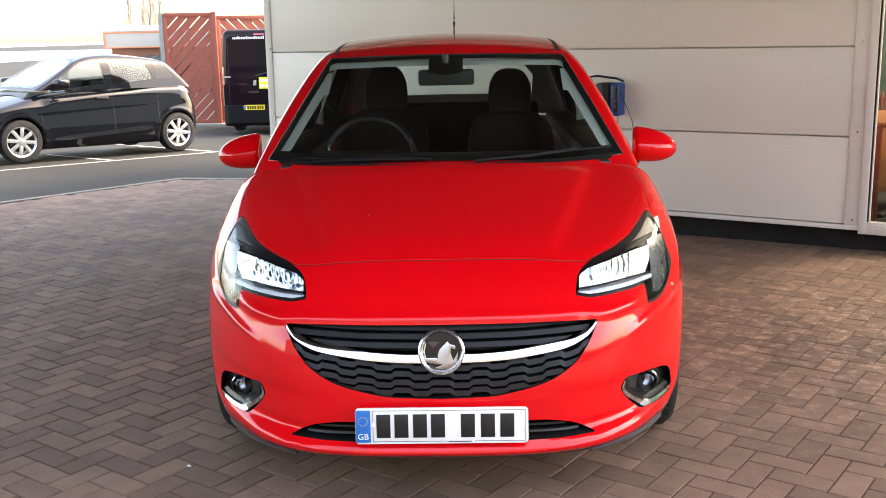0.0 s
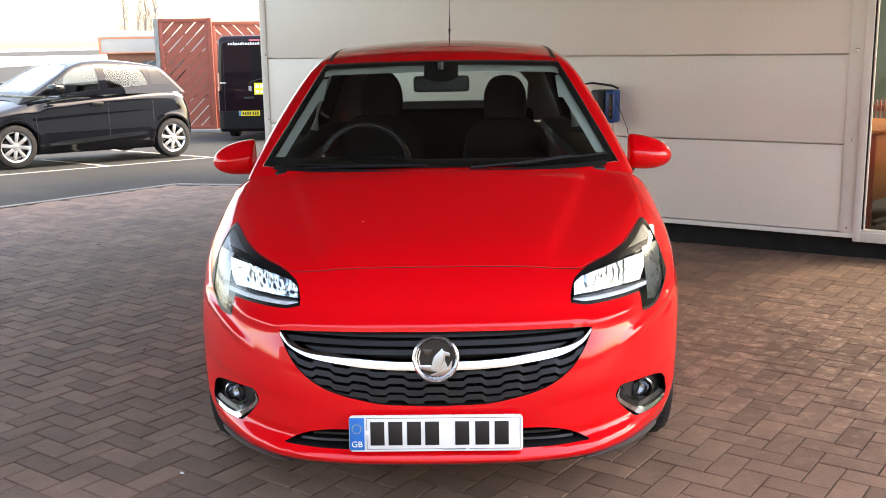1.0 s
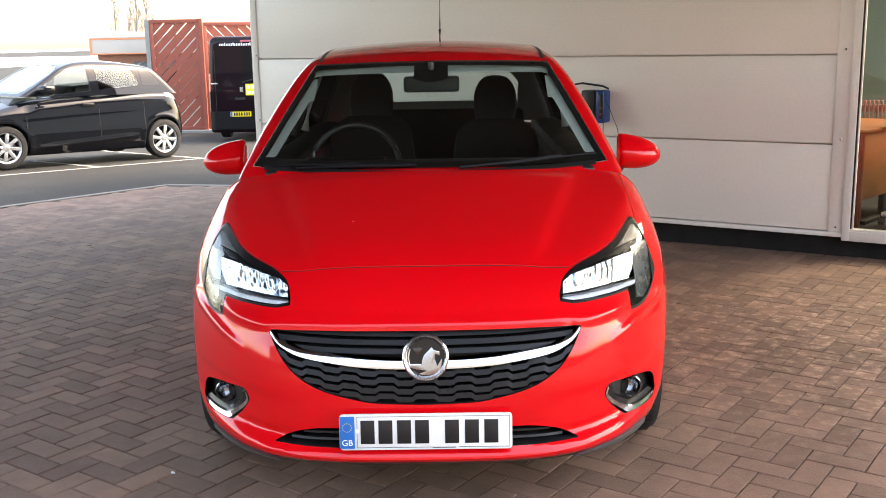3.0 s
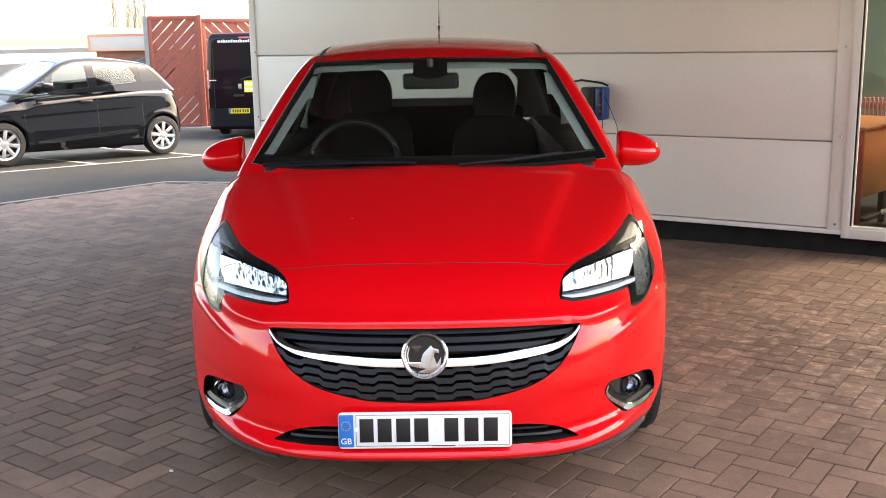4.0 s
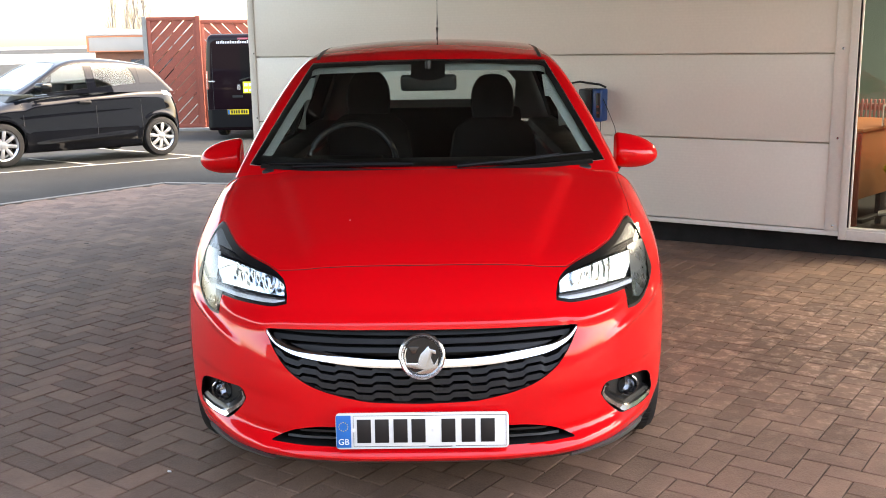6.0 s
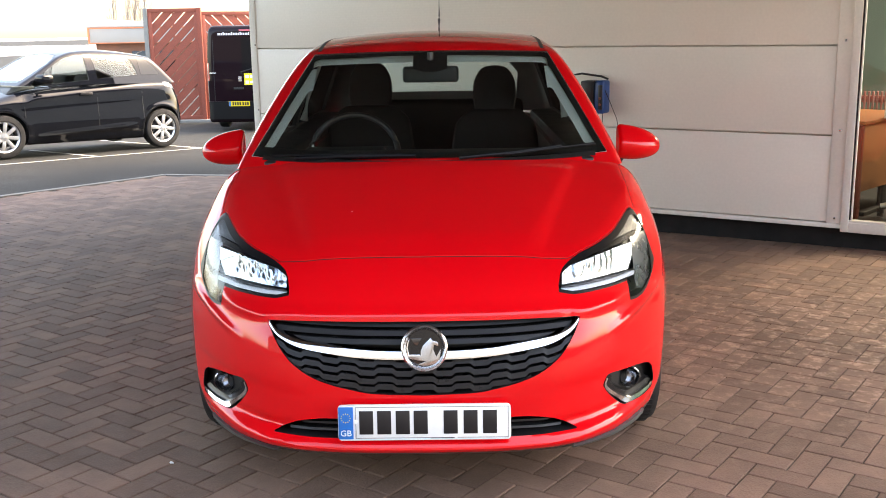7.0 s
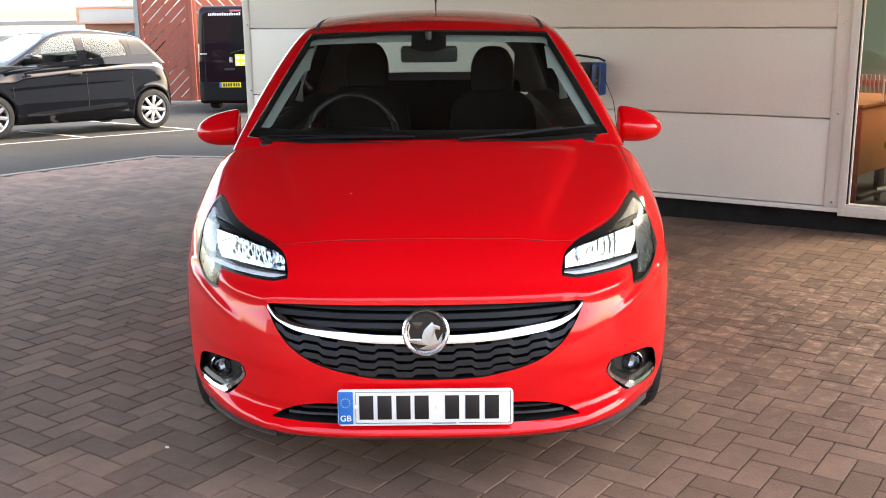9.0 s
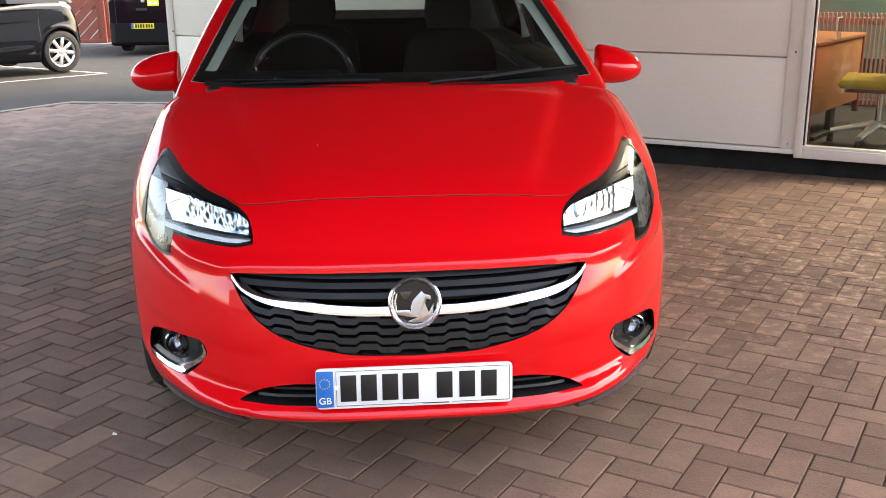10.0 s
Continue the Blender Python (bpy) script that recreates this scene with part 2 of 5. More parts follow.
# ---- curved shells ----
def spline(*pairs):
    """A smooth curve through (x, y) pairs, level or straight past its ends."""
    xs, ys = np.array([p[0] for p in pairs], float), np.array([p[1] for p in pairs], float)
    h, d = np.diff(xs), np.diff(ys) / np.diff(xs)
    m = np.zeros(len(xs))
    m[0], m[-1] = d[0], d[-1]
    for i in range(1, len(xs) - 1):
        m[i] = 0 if d[i - 1] * d[i] <= 0 else (h[i - 1] + h[i]) * 3 / ((2 * h[i] + h[i - 1]) / d[i - 1] + (h[i] + 2 * h[i - 1]) / d[i])

    def value(x):
        x = np.asarray(x, float)
        i = np.clip(np.searchsorted(xs, x) - 1, 0, len(xs) - 2)
        t = np.clip((x - xs[i]) / h[i], 0, 1)
        y = (1 + 2 * t) * (1 - t) ** 2 * ys[i] + t * (1 - t) ** 2 * h[i] * m[i] + t * t * (3 - 2 * t) * ys[i + 1] + t * t * (t - 1) * h[i] * m[i + 1]
        return y + np.where(x < xs[0], (x - xs[0]) * m[0], 0) + np.where(x > xs[-1], (x - xs[-1]) * m[-1], 0)
    return value


def smax(a, b, k):
    h = np.maximum(k - np.abs(a - b), 0) / k
    return np.maximum(a, b) + h * h * k / 4


def bump1(v, at, width):
    return np.exp(-((v - at) / width) ** 2)


def root(field, outer, inner, offset=0.0, steps=34):
    lo, hi = np.zeros(len(outer)), np.ones(len(outer))
    for _ in range(steps):
        mid = (lo + hi) / 2
        p = outer + (inner - outer) * mid[:, None]
        out = field(p[:, 0], p[:, 1], p[:, 2]) + offset > 0
        lo, hi = np.where(out, mid, lo), np.where(out, hi, mid)
    return outer + (inner - outer) * ((lo + hi) / 2)[:, None]


def shell(field, xs, ys, zs, inner, offset=0.0):
    """A closed skin on which field is zero, drawn in from a lattice box (xs, ys, zs) towards an inner box."""
    n = (len(xs), len(ys), len(zs))
    index, outer, core, faces = {}, [], [], []
    lat = (xs, ys, zs)

    def vert(i, j, k):
        key = (i, j, k)
        if key not in index:
            index[key] = len(outer)
            p = [lat[a][key[a]] for a in range(3)]
            outer.append(p)
            core.append([inner[a][0] + (inner[a][1] - inner[a][0]) * (p[a] - lat[a][0]) / (lat[a][-1] - lat[a][0]) for a in range(3)])
        return index[key]

    for a in range(3):
        b, c = (a + 1) % 3, (a + 2) % 3
        for side in (0, n[a] - 1):
            for u in range(n[b] - 1):
                for v in range(n[c] - 1):
                    quad = []
                    for du, dv in ((0, 0), (1, 0), (1, 1), (0, 1)):
                        key = [0, 0, 0]
                        key[a], key[b], key[c] = side, u + du, v + dv
                        quad.append(vert(*key))
                    faces.append(quad if side else quad[::-1])
    verts = root(field, np.array(outer, float), np.array(core, float), offset)
    me = bpy.data.meshes.new("skin")
    me.from_pydata(verts.tolist(), [], faces)
    bm = bmesh.new()
    bm.from_mesh(me)
    bpy.data.meshes.remove(me)
    bmesh.ops.recalc_face_normals(bm, faces=bm.faces[:])
    return bm


def sheet(field, us, low, high, nv, axis="y", start=-0.5, stop=2.0, offset=0.0, mirror=False):
    """Points on the skin under an outline seen along axis: columns us, between low(u) and high(u)."""
    pts = []
    for u in us:
        for k in range(nv + 1):
            v = low(u) + (high(u) - low(u)) * k / nv
            pts.append((u, v))
    uv = np.array(pts, float)
    s, e = np.full(len(uv), start), np.full(len(uv), stop)
    if axis == "y":
        a, b = np.stack([uv[:, 0], s, uv[:, 1]], 1), np.stack([uv[:, 0], e, uv[:, 1]], 1)
    elif axis == "x":
        a, b = np.stack([s, uv[:, 0], uv[:, 1]], 1), np.stack([e, uv[:, 0], uv[:, 1]], 1)
    else:
        a, b = np.stack([uv[:, 0], uv[:, 1], s], 1), np.stack([uv[:, 0], uv[:, 1], e], 1)
    p = root(field, a, b, offset, 30)
    if mirror:
        p[:, 0] *= -1
    return p.reshape(len(us), nv + 1, 3)


def sheet_solid(grid, push, depth, bulge=0.0, tilt=0.0):
    """A closed solid between a grid of points moved by push and the same moved by push + depth (vectors); bulge rounds its face across."""
    nu, nv = grid.shape[:2]
    if bulge:
        across = 1 - (2 * np.arange(nv) / (nv - 1) - 1) ** 2
        grid = grid - bulge * across[None, :, None] * (np.array(depth) / np.linalg.norm(depth))[None, None, :]
    if tilt:
        grid = grid.copy()
        grid[:, :, 1] += tilt * (grid[:, :, 2] - grid[:, :1, 2])
    a, b = grid + np.array(push), grid + np.array(push) + np.array(depth)
    verts = [tuple(p) for p in a.reshape(-1, 3)] + [tuple(p) for p in b.reshape(-1, 3)]
    N = nu * nv
    faces = []
    for i in range(nu - 1):
        for j in range(nv - 1):
            q = [i * nv + j, (i + 1) * nv + j, (i + 1) * nv + j + 1, i * nv + j + 1]
            faces += [q, [N + k for k in q[::-1]]]
    rim = [i * nv for i in range(nu)] + [(nu - 1) * nv + j for j in range(1, nv)] + [i * nv + nv - 1 for i in range(nu - 2, -1, -1)] + [j for j in range(nv - 2, 0, -1)]
    for p, q in zip(rim, rim[1:] + rim[:1]):
        faces.append([q, p, p + N, q + N])
    bm = mesh_bm(verts, faces)
    bmesh.ops.remove_doubles(bm, verts=bm.verts[:], dist=0.00005)
    bmesh.ops.recalc_face_normals(bm, faces=bm.faces[:])
    return bm


def carve(ob, cutters, mats, smooth=30):
    """Cuts the solids away from ob; the cut faces take the material given for each."""
    tools = []
    for c, mat in zip(cutters, mats):
        tool = link("tool", c, mat)
        mod = ob.modifiers.new("cut", "BOOLEAN")
        mod.operation, mod.solver, mod.object, mod.material_mode = "DIFFERENCE", "MANIFOLD", tool, "TRANSFER"
        tools.append(tool)
    bpy.context.view_layer.update()
    me = bpy.data.meshes.new_from_object(ob.evaluated_get(bpy.context.evaluated_depsgraph_get()))
    ob.modifiers.clear()
    old = ob.data
    ob.data = me
    bpy.data.meshes.remove(old)
    for tool in tools:
        spare = tool.data
        bpy.data.objects.remove(tool)
        bpy.data.meshes.remove(spare)
    ob.data.name = ob.name
    ob.data.shade_smooth()
    ob.data.set_sharp_from_angle(angle=radians(smooth))
    return ob


# ---- ground and building ----
def fall(y):
    """The yard is level under the canopy and falls gently away behind it."""
    soft = lambda v: math.log1p(math.exp(v)) if v < 30 else v
    return -0.036 * (soft(y - 5) - soft(y - 30))


def draped(outline_x, outline_y, lift, name, mat):
    verts, faces = [], []
    for x in outline_x:
        for y in outline_y:
            verts.append((x, y, fall(y) + lift))
    n = len(outline_y)
    for i in range(len(outline_x) - 1):
        for j in range(n - 1):
            faces.append((i * n + j, (i + 1) * n + j, (i + 1) * n + j + 1, i * n + j + 1))
    return link(name, mesh_bm(verts, faces), mat, smooth=60)


rows_y = [-3000, -300, -60, -20, 0, 3, 4] + [4.5 + 0.5 * k for k in range(12)] + list(range(11, 36)) + [60, 300, 3000]
ground = draped([-3000, -300, -100, -60, -40, -32, -26, -22, -18, -15, -12, -8, 0, 8, 20, 60, 300, 3000], rows_y, -0.012, "ground", ASPHALT)
# Far left ground gets a pale colour in place of white glare.
ground.data.materials.append(material("pale_concrete", (0.62, 0.61, 0.58), 0.9, vary=0.15, scale=0.3, bump=0.002, bump_scale=40))
for f in ground.data.polygons:
    f.material_index = 1 if f.center.y > 23 and f.center.x < -0.36 * (f.center.y + 3) else 0
tagged(ground, "grey worn asphalt car park surface", "ground", kind="structure")

BLOCKER_GREY = material("grey_render", (0.16, 0.155, 0.15), 0.85, vary=0.15, scale=1.5, bump=0.002, bump_scale=60)
WALL = Matrix.Translation((2.62, 3.87, 0)) @ Matrix.Rotation(radians(-31.25), 4, "Z")  # along x: to the building's window; -x: to its free corner
CORNER = -5.10


def on_wall(ob):
    ob.matrix_world = WALL @ ob.matrix_basis
    return ob


SEAMS = [0.166 + 0.5885 * k for k in range(6)]
# window opening from x 0.2 on
wall = on_wall(tagged(new("wall_front"), "cream ribbed metal panel cladding with dark joints", "wall", kind="structure"))
part("core", box(CORNER + 0.03, 0.09, 0.05, 0.25, 0.13, 3.15), CLAD, wall)
for z0, z1 in zip(SEAMS, SEAMS[1:]):
    part("panel", box(CORNER + 0.06, 0.0, 0.0, 0.05, z0 + 0.005, z1 - 0.005, 0.003), CLAD, wall)
part("flashing", box(CORNER, 0.1, -0.012, 0.05, 0.132, 0.163, 0.003), CLAD_TRIM, wall)
part("plinth_face", box(CORNER + 0.06, 4.6, 0.06, 0.24, -0.45, 0.13), PLINTH, wall)
part("corner_trim", box(CORNER - 0.004, CORNER + 0.07, -0.008, 0.3, 0.1, 3.15, 0.004), CLAD_TRIM, wall)
part("jamb_trim", box(0.0, 0.1, -0.008, 0.05, 0.164, 3.15, 0.004), CLAD_TRIM, wall)
side = on_wall(tagged(link("wall_side", box(CORNER + 0.01, CORNER + 0.2, 0.3, 7.0, -0.9, 3.15), CLAD), "cream clad side wall of the showroom", "wall", kind="structure"))
# shop window and the room behind it
frame_w = on_wall(tagged(new("window_1"), "tall aluminium shop window with clear glass", "window", kind="structure"))
part("window_frame", box(0.093, 0.142, -0.022, 0.05, 0.112, 2.75, 0.004), CLAD_TRIM, frame_w)
part("window_frame", box(0.142, 3.55, -0.022, 0.05, 0.112, 0.178, 0.004), CLAD_TRIM, frame_w)
part("window_sill", box(0.142, 3.55, -0.010, 0.045, 0.178, 0.194, 0.003), CLAD_TRIM, frame_w)
part("window_frame", box(0.142, 3.55, -0.022, 0.05, 2.68, 2.75, 0.004), CLAD_TRIM, frame_w)
part("window_frame", box(3.55, 3.62, -0.022, 0.05, 0.112, 2.75, 0.004), CLAD_TRIM, frame_w)
part("window_frame", box(1.82, 1.88, -0.018, 0.05, 0.178, 2.68, 0.004), CLAD_TRIM, frame_w)
part("gasket", box(0.142, 0.154, -0.004, 0.03, 0.194, 2.68), PLASTIC, frame_w)
part("glazing_bead", box(0.154, 0.163, -0.010, 0.012, 0.194, 2.68, 0.002), CLAD_TRIM, frame_w)
part("pane", box(0.146, 1.82, 0.012, 0.020, 0.19, 2.685), PANE, frame_w).visible_shadow = False
part("pane", box(1.88, 3.55, 0.012, 0.020, 0.19, 2.685), PANE, frame_w).visible_shadow = False
on_wall(tagged(link("wall_right", box(3.62, 4.6, 0.0, 0.25, -0.4, 3.15), CLAD), "cream clad wall beside the shop window", "wall", kind="structure"))
on_wall(tagged(link("wall_above", box(0.09, 3.62, 0.0, 0.25, 2.75, 3.15), CLAD), "cream clad wall over the shop window", "wall", kind="structure"))
CARPET = material("dark_carpet", (0.030, 0.028, 0.028), 0.95, vary=0.3, scale=30, bump=0.002, bump_scale=400)
TEAL = material("teal_wall_paint", (0.30, 0.44, 0.40), 0.8, vary=0.06, scale=2)
PINK = material("pale_red_slat", (0.56, 0.27, 0.24), 0.7, vary=0.15, scale=9)
WOOD = material("orange_beech_veneer", (0.40, 0.155, 0.065), 0.65, vary=0.18, scale=7, bump=0.0003, bump_scale=80)
DARK_WOOD = material("red_brown_wood", (0.20, 0.04, 0.025), 0.45, vary=0.2, scale=8)
POLISHED = material("polished_aluminium", (0.85, 0.86, 0.87), 0.35, 0.5, vary=0.05, scale=20)
YELLOW = material("mustard_seat_cloth", (0.36, 0.22, 0.012), 0.85, vary=0.15, scale=25, bump=0.001, bump_scale=500)
on_wall(tagged(link("floor", box(CORNER + 0.3, 4.5, 0.26, 6.9, 0.0, 0.12), CARPET), "dark carpet inside the showroom", "floor", kind="structure"))
on_wall(tagged(link("wall_inside", box(CORNER + 0.3, 4.5, 6.7, 6.9, 0.12, 3.15), TEAL), "pale teal inner wall of the showroom", "wall", kind="structure"))
on_wall(tagged(link("wall_end", box(4.4, 4.6, 0.25, 6.9, -0.4, 3.15), TEAL), "pale teal end wall of the showroom", "wall", kind="structure"))
screen_low_wall = on_wall(thing("slatted_screen", "low room screen of pale red upright slats", "screen"))
part("rail", box(-1.2, 3.6, 2.54, 2.58, 0.80, 0.86, 0.004), PINK, screen_low_wall)
part("rail", box(-1.2, 3.6, 2.54, 2.58, 0.12, 0.17, 0.004), PINK, screen_low_wall)
for k in range(120):
    part("slat", box(-1.18 + 0.035 * k, -1.162 + 0.035 * k, 2.50, 2.525, 0.13, 0.90, 0.003, 1), PINK, screen_low_wall)
desk = thing("office_desk", "orange beech office desk seen end on", "desk", WALL @ pose(0.12, 0.5, 0.12, 0, 0, -12))
part("end_panel", box(-0.03, 0.0, 0.0, 1.0, 0.19, 0.665, 0.003), WOOD, desk)
part("desktop", box(-1.4, 0.012, -0.02, 1.03, 0.667, 0.692, 0.004), WOOD, desk)
part("edge_post", box(-0.034, 0.006, 1.0, 1.04, 0.10, 0.665, 0.004), DARK_WOOD, desk, "red-brown end post")
part("edge_post", box(-0.034, 0.004, -0.035, 0.0, 0.0, 0.665, 0.004), DARK_WOOD, desk)
part("foot", box(-0.06, 0.0, 0.1, 0.9, 0.0, 0.03, 0.004), PLASTIC, desk)
part("foot_post", box(-0.05, -0.01, 0.45, 0.55, 0.03, 0.19, 0.004), PLASTIC, desk)
part("pedestal", box(-1.3, -0.9, 0.1, 0.9, 0.0, 0.66, 0.005), WOOD, desk)
stand = thing("display_stand", "clear upright leaflet holder on the desk", "holder", WALL @ pose(0.20, 0.78, 0.812, 0, 0, -12))
part("upright", box(0.0, 0.006, 0.0, 0.012, 0.0, 0.15), WHITE_INK, stand)
part("top_bar", box(0.0, 0.006, 0.0, 0.10, 0.145, 0.152), WHITE_INK, stand)
part("sheet", box(0.006, 0.008, 0.012, 0.10, 0.0, 0.145), PANE, stand)
chair = thing("office_chair", "mustard yellow office chair on a chrome star base", "chair", WALL @ pose(0.545, 0.62, 0.12) @ Matrix.Diagonal((1.0, 1.0, 1.12, 1.0)))
part("seat", box(-0.26, 0.24, -0.24, 0.24, 0.36, 0.415, 0.026, 3), YELLOW, chair)
part("seat_pan", box(-0.22, 0.2, -0.2, 0.2, 0.335, 0.362, 0.01), DARK_WOOD, chair)
backrest = prism([(-0.22, 0.0), (0.22, 0.0), (0.24, 0.3), (0.16, 0.5), (-0.16, 0.5), (-0.24, 0.3)], 0.06, "x", 0.0, 0.02)
backrest.transform(Matrix.Translation((0.05, 0, 0.40)) @ Matrix.Rotation(0.16, 4, "Y"))
part("backrest", backrest, YELLOW, chair)
part("gas_column", tube([(0, 0, 0.10), (0, 0, 0.32)], 0.025, 14), SATIN, chair)
for k in range(5):
    a = 2 * math.pi * k / 5 + math.pi
    part("leg", tube([(0.03 * math.cos(a), 0.03 * math.sin(a), 0.13), (0.30 * math.cos(a), 0.30 * math.sin(a), 0.075)], [0.034, 0.022], 10, flat=0.7), POLISHED, chair)
    w = lathe([(0.0, -0.02), (0.026, -0.02), (0.030, 0.0), (0.026, 0.02), (0.0, 0.02)], 16)
    w.transform(Matrix.Translation((0.30 * math.cos(a), 0.30 * math.sin(a), 0.032)))
    part("castor", w, PLASTIC, chair)

BLUE = material("blue_plastic", (0.004, 0.048, 0.20), 0.4, vary=0.1, scale=10)
unit = on_wall(thing("charger_unit", "blue and black battery charger unit hung on the wall", "charger"))
part("case", box(-1.76, -1.66, -0.15, -0.001, 0.88, 1.10, 0.012), PLASTIC, unit)
part("side_case", box(-1.662, -1.585, -0.13, -0.001, 0.86, 1.10, 0.015, 3), BLUE, unit, "blue plastic side case")
part("front_panel", box(-1.625, -1.592, -0.138, -0.125, 0.89, 1.07, 0.006), PLASTIC, unit)
for z in (0.92, 0.965):
    part("knob", box(-1.615, -1.60, -0.146, -0.136, z, z + 0.016, 0.003), DARK_WOOD, unit)
part("handle", tube([(-1.86, -0.08, 1.08), (-1.84, -0.08, 1.14), (-1.78, -0.08, 1.15), (-1.62, -0.08, 1.13), (-1.57, -0.08, 1.11)], 0.008, 8), PLASTIC, unit)
part("cable", tube([(-1.59, -0.1, 1.04), (-1.55, -0.09, 0.95), (-1.50, -0.07, 0.82), (-1.48, -0.05, 0.65), (-1.50, -0.04, 0.45), (-1.56, -0.04, 0.40)], 0.0028, 8), PLASTIC, unit)
part("cable", tube([(-1.60, -0.1, 0.87), (-1.61, -0.08, 0.78), (-1.56, -0.06, 0.66), (-1.52, -0.05, 0.5), (-1.56, -0.04, 0.40)], 0.0028, 8), PLASTIC, unit)
for z in (0.20, 0.79, 1.375, 1.96):
    for u in (CORNER + 0.055, 0.05):
        r = lathe([(0.008, 0.0), (0.008, -0.003), (0.004, -0.006), (0.0, -0.006)], 10, "y")
        r.transform(Matrix.Translation((u, -0.008, z)))
        part("rivet", r, SATIN, wall)

lamp_1 = thing("ceiling_light", "square white ceiling light panel in the showroom", "ceiling light", WALL @ pose(1.6, 2.4, 3.0))
part("casing", box(-0.7, 0.7, -0.7, 0.7, 0.0, 0.06, 0.01), CLAD_TRIM, lamp_1)
glow = bpy.data.lights.new("room_light", "AREA")
glow.energy, glow.size, glow.color = 25, 1.3, (1.0, 0.93, 0.82)
new("room_light", glow).matrix_world = WALL @ pose(1.6, 2.4, 2.98)
roof_out = [(-6.8, -3.65), (3.6, -0.45), (6.6, 1.8), (9.0, 0.8), (12.0, 6.0), (3.0, 12.5), (-1.9, 12.5), (-3.45, 7.3), (-7.0, 3.0)]
tagged(link("ceiling", prism(roof_out, 0.3, "z", 3.15), SOFFIT), "grey canopy soffit over the forecourt", "canopy", kind="structure")
# Added wall out of view; keeps low sky light off the car's nose.
tagged(link("wall_behind", box(-24.0, 12.0, -16.4, -16.0, -0.2, 8.2), BLOCKER_GREY), "unseen grey wall added behind the camera to block low sky", "wall", kind="structure")


# ---- the red hatchback ----
hood_line = spline((-0.3, 0.50), (0.02, 0.655), (0.10, 0.722), (0.2, 0.768), (0.32, 0.806), (0.5, 0.858), (0.7, 0.912), (0.95, 0.978), (1.05, 1.0), (1.3, 0.985), (2.2, 0.98), (3.4, 0.985), (4.1, 0.95))
nose_line = spline((0.1, 0.16), (0.16, 0.07), (0.20, 0.02), (0.235, 0.0), (0.29, 0.005), (0.36, 0.006), (0.43, 0.008), (0.52, 0.018), (0.60, 0.045), (0.66, 0.085), (0.72, 0.14), (0.78, 0.215), (0.9, 0.45))
waist = spline((0.1, 0.64), (0.18, 0.72), (0.25, 0.79), (0.33, 0.832), (0.42, 0.851), (0.55, 0.857), (0.7, 0.851), (0.85, 0.827), (1.0, 0.785), (1.2, 0.70))
plan = spline((0.0, 0.95), (0.4, 0.985), (0.7, 1.0), (1.1, 1.0), (2.9, 1.0), (3.5, 0.975), (4.0, 0.92))
tail_line = spline((0.1, 3.90), (0.3, 4.0), (0.5, 4.0), (0.7, 3.97), (1.0, 3.90))


sweep = spline((0, 0), (0.2, 0.004), (0.35, 0.020), (0.473, 0.052), (0.58, 0.125), (0.68, 0.245), (0.76, 0.37), (0.82, 0.49), (0.86, 0.62), (0.9, 0.85), (1.0, 1.6))


ridge_line = spline((0, 0.636), (0.42, 0.636), (0.50, 0.630), (0.58, 0.636), (0.66, 0.650), (0.72, 0.662))


def hatch_low(x, y, z):
    ax = np.abs(x)
    crease = 0.34 + 0.28 * np.clip(y - 0.2, 0, 0.8)
    rise = 0.014 / (1 + np.exp(-(crease - ax) / 0.012)) * np.clip((y - 0.10) / 0.25, 0, 1) * np.clip((1.1 - y) / 0.2, 0, 1)
    top = z - (hood_line(y) + rise - 0.035 * (ax / 0.7) ** 2)
    lip = 0.235 + 0.045 * (ax / 0.75) ** 3
    front = nose_line(z) + sweep(ax) - y
    front = front - 0.028 * bump1(z, lip, 0.026) * np.clip((0.82 - ax) / 0.1, 0, 1)
    # a ridge over the grille that climbs outwards under the lamp, and a second one that drops from the lamp's outer corner
    brow_z = ridge_line(ax)
    front = front - (0.011 + 0.012 * np.clip((ax - 0.45) / 0.15, 0, 1)) * bump1(z, brow_z, 0.018) / (1 + np.exp((ax - 0.665) / 0.012))
    front = front - 0.022 * bump1(z, 0.556 + 0.36 * (ax - 0.60), 0.016) * np.clip((ax - 0.57) / 0.09, 0, 1) * np.clip((0.83 - ax) / 0.05, 0, 1)
    # the bumper steps back below the level of the fog lamps
    front = front + 0.010 / (1 + np.exp((z - 0.425 + 0.10 * np.clip(0.58 - ax, -0.05, 0.3)) / 0.006)) * np.clip((ax - 0.36) / 0.18, 0, 1) * np.clip((0.80 - ax) / 0.06, 0, 1)
    front = front + 0.012 * bump1(z, lip + 0.046, 0.018) * np.clip((ax - 0.36) / 0.12, 0, 1) * np.clip((0.78 - ax) / 0.1, 0, 1)
    flank = ax - waist(z) * plan(y)
    arch = sum(np.exp(-(((y - a) ** 2 + (z - 0.30) ** 2) ** 0.5 - 0.36) ** 2 / 0.03 ** 2) * 0.005 for a in (0.83, 3.34))
    flank = flank - arch
    f = smax(top, front, 0.05)
    f = smax(f, flank, 0.035 + 0.065 * np.clip((z - 0.72) / 0.12, 0, 1))
    f = smax(f, y - tail_line(z) + 0.9 * ax ** 5, 0.08)
    return smax(f, 0.16 + 0.03 * np.clip(np.abs(y - 2) - 1.2, 0, 1) - z, 0.05)


roof_line = spline((1.2, 1.28), (1.6, 1.385), (1.8, 1.425), (2.1, 1.465), (2.4, 1.477), (2.9, 1.466), (3.4, 1.425), (3.75, 1.37))
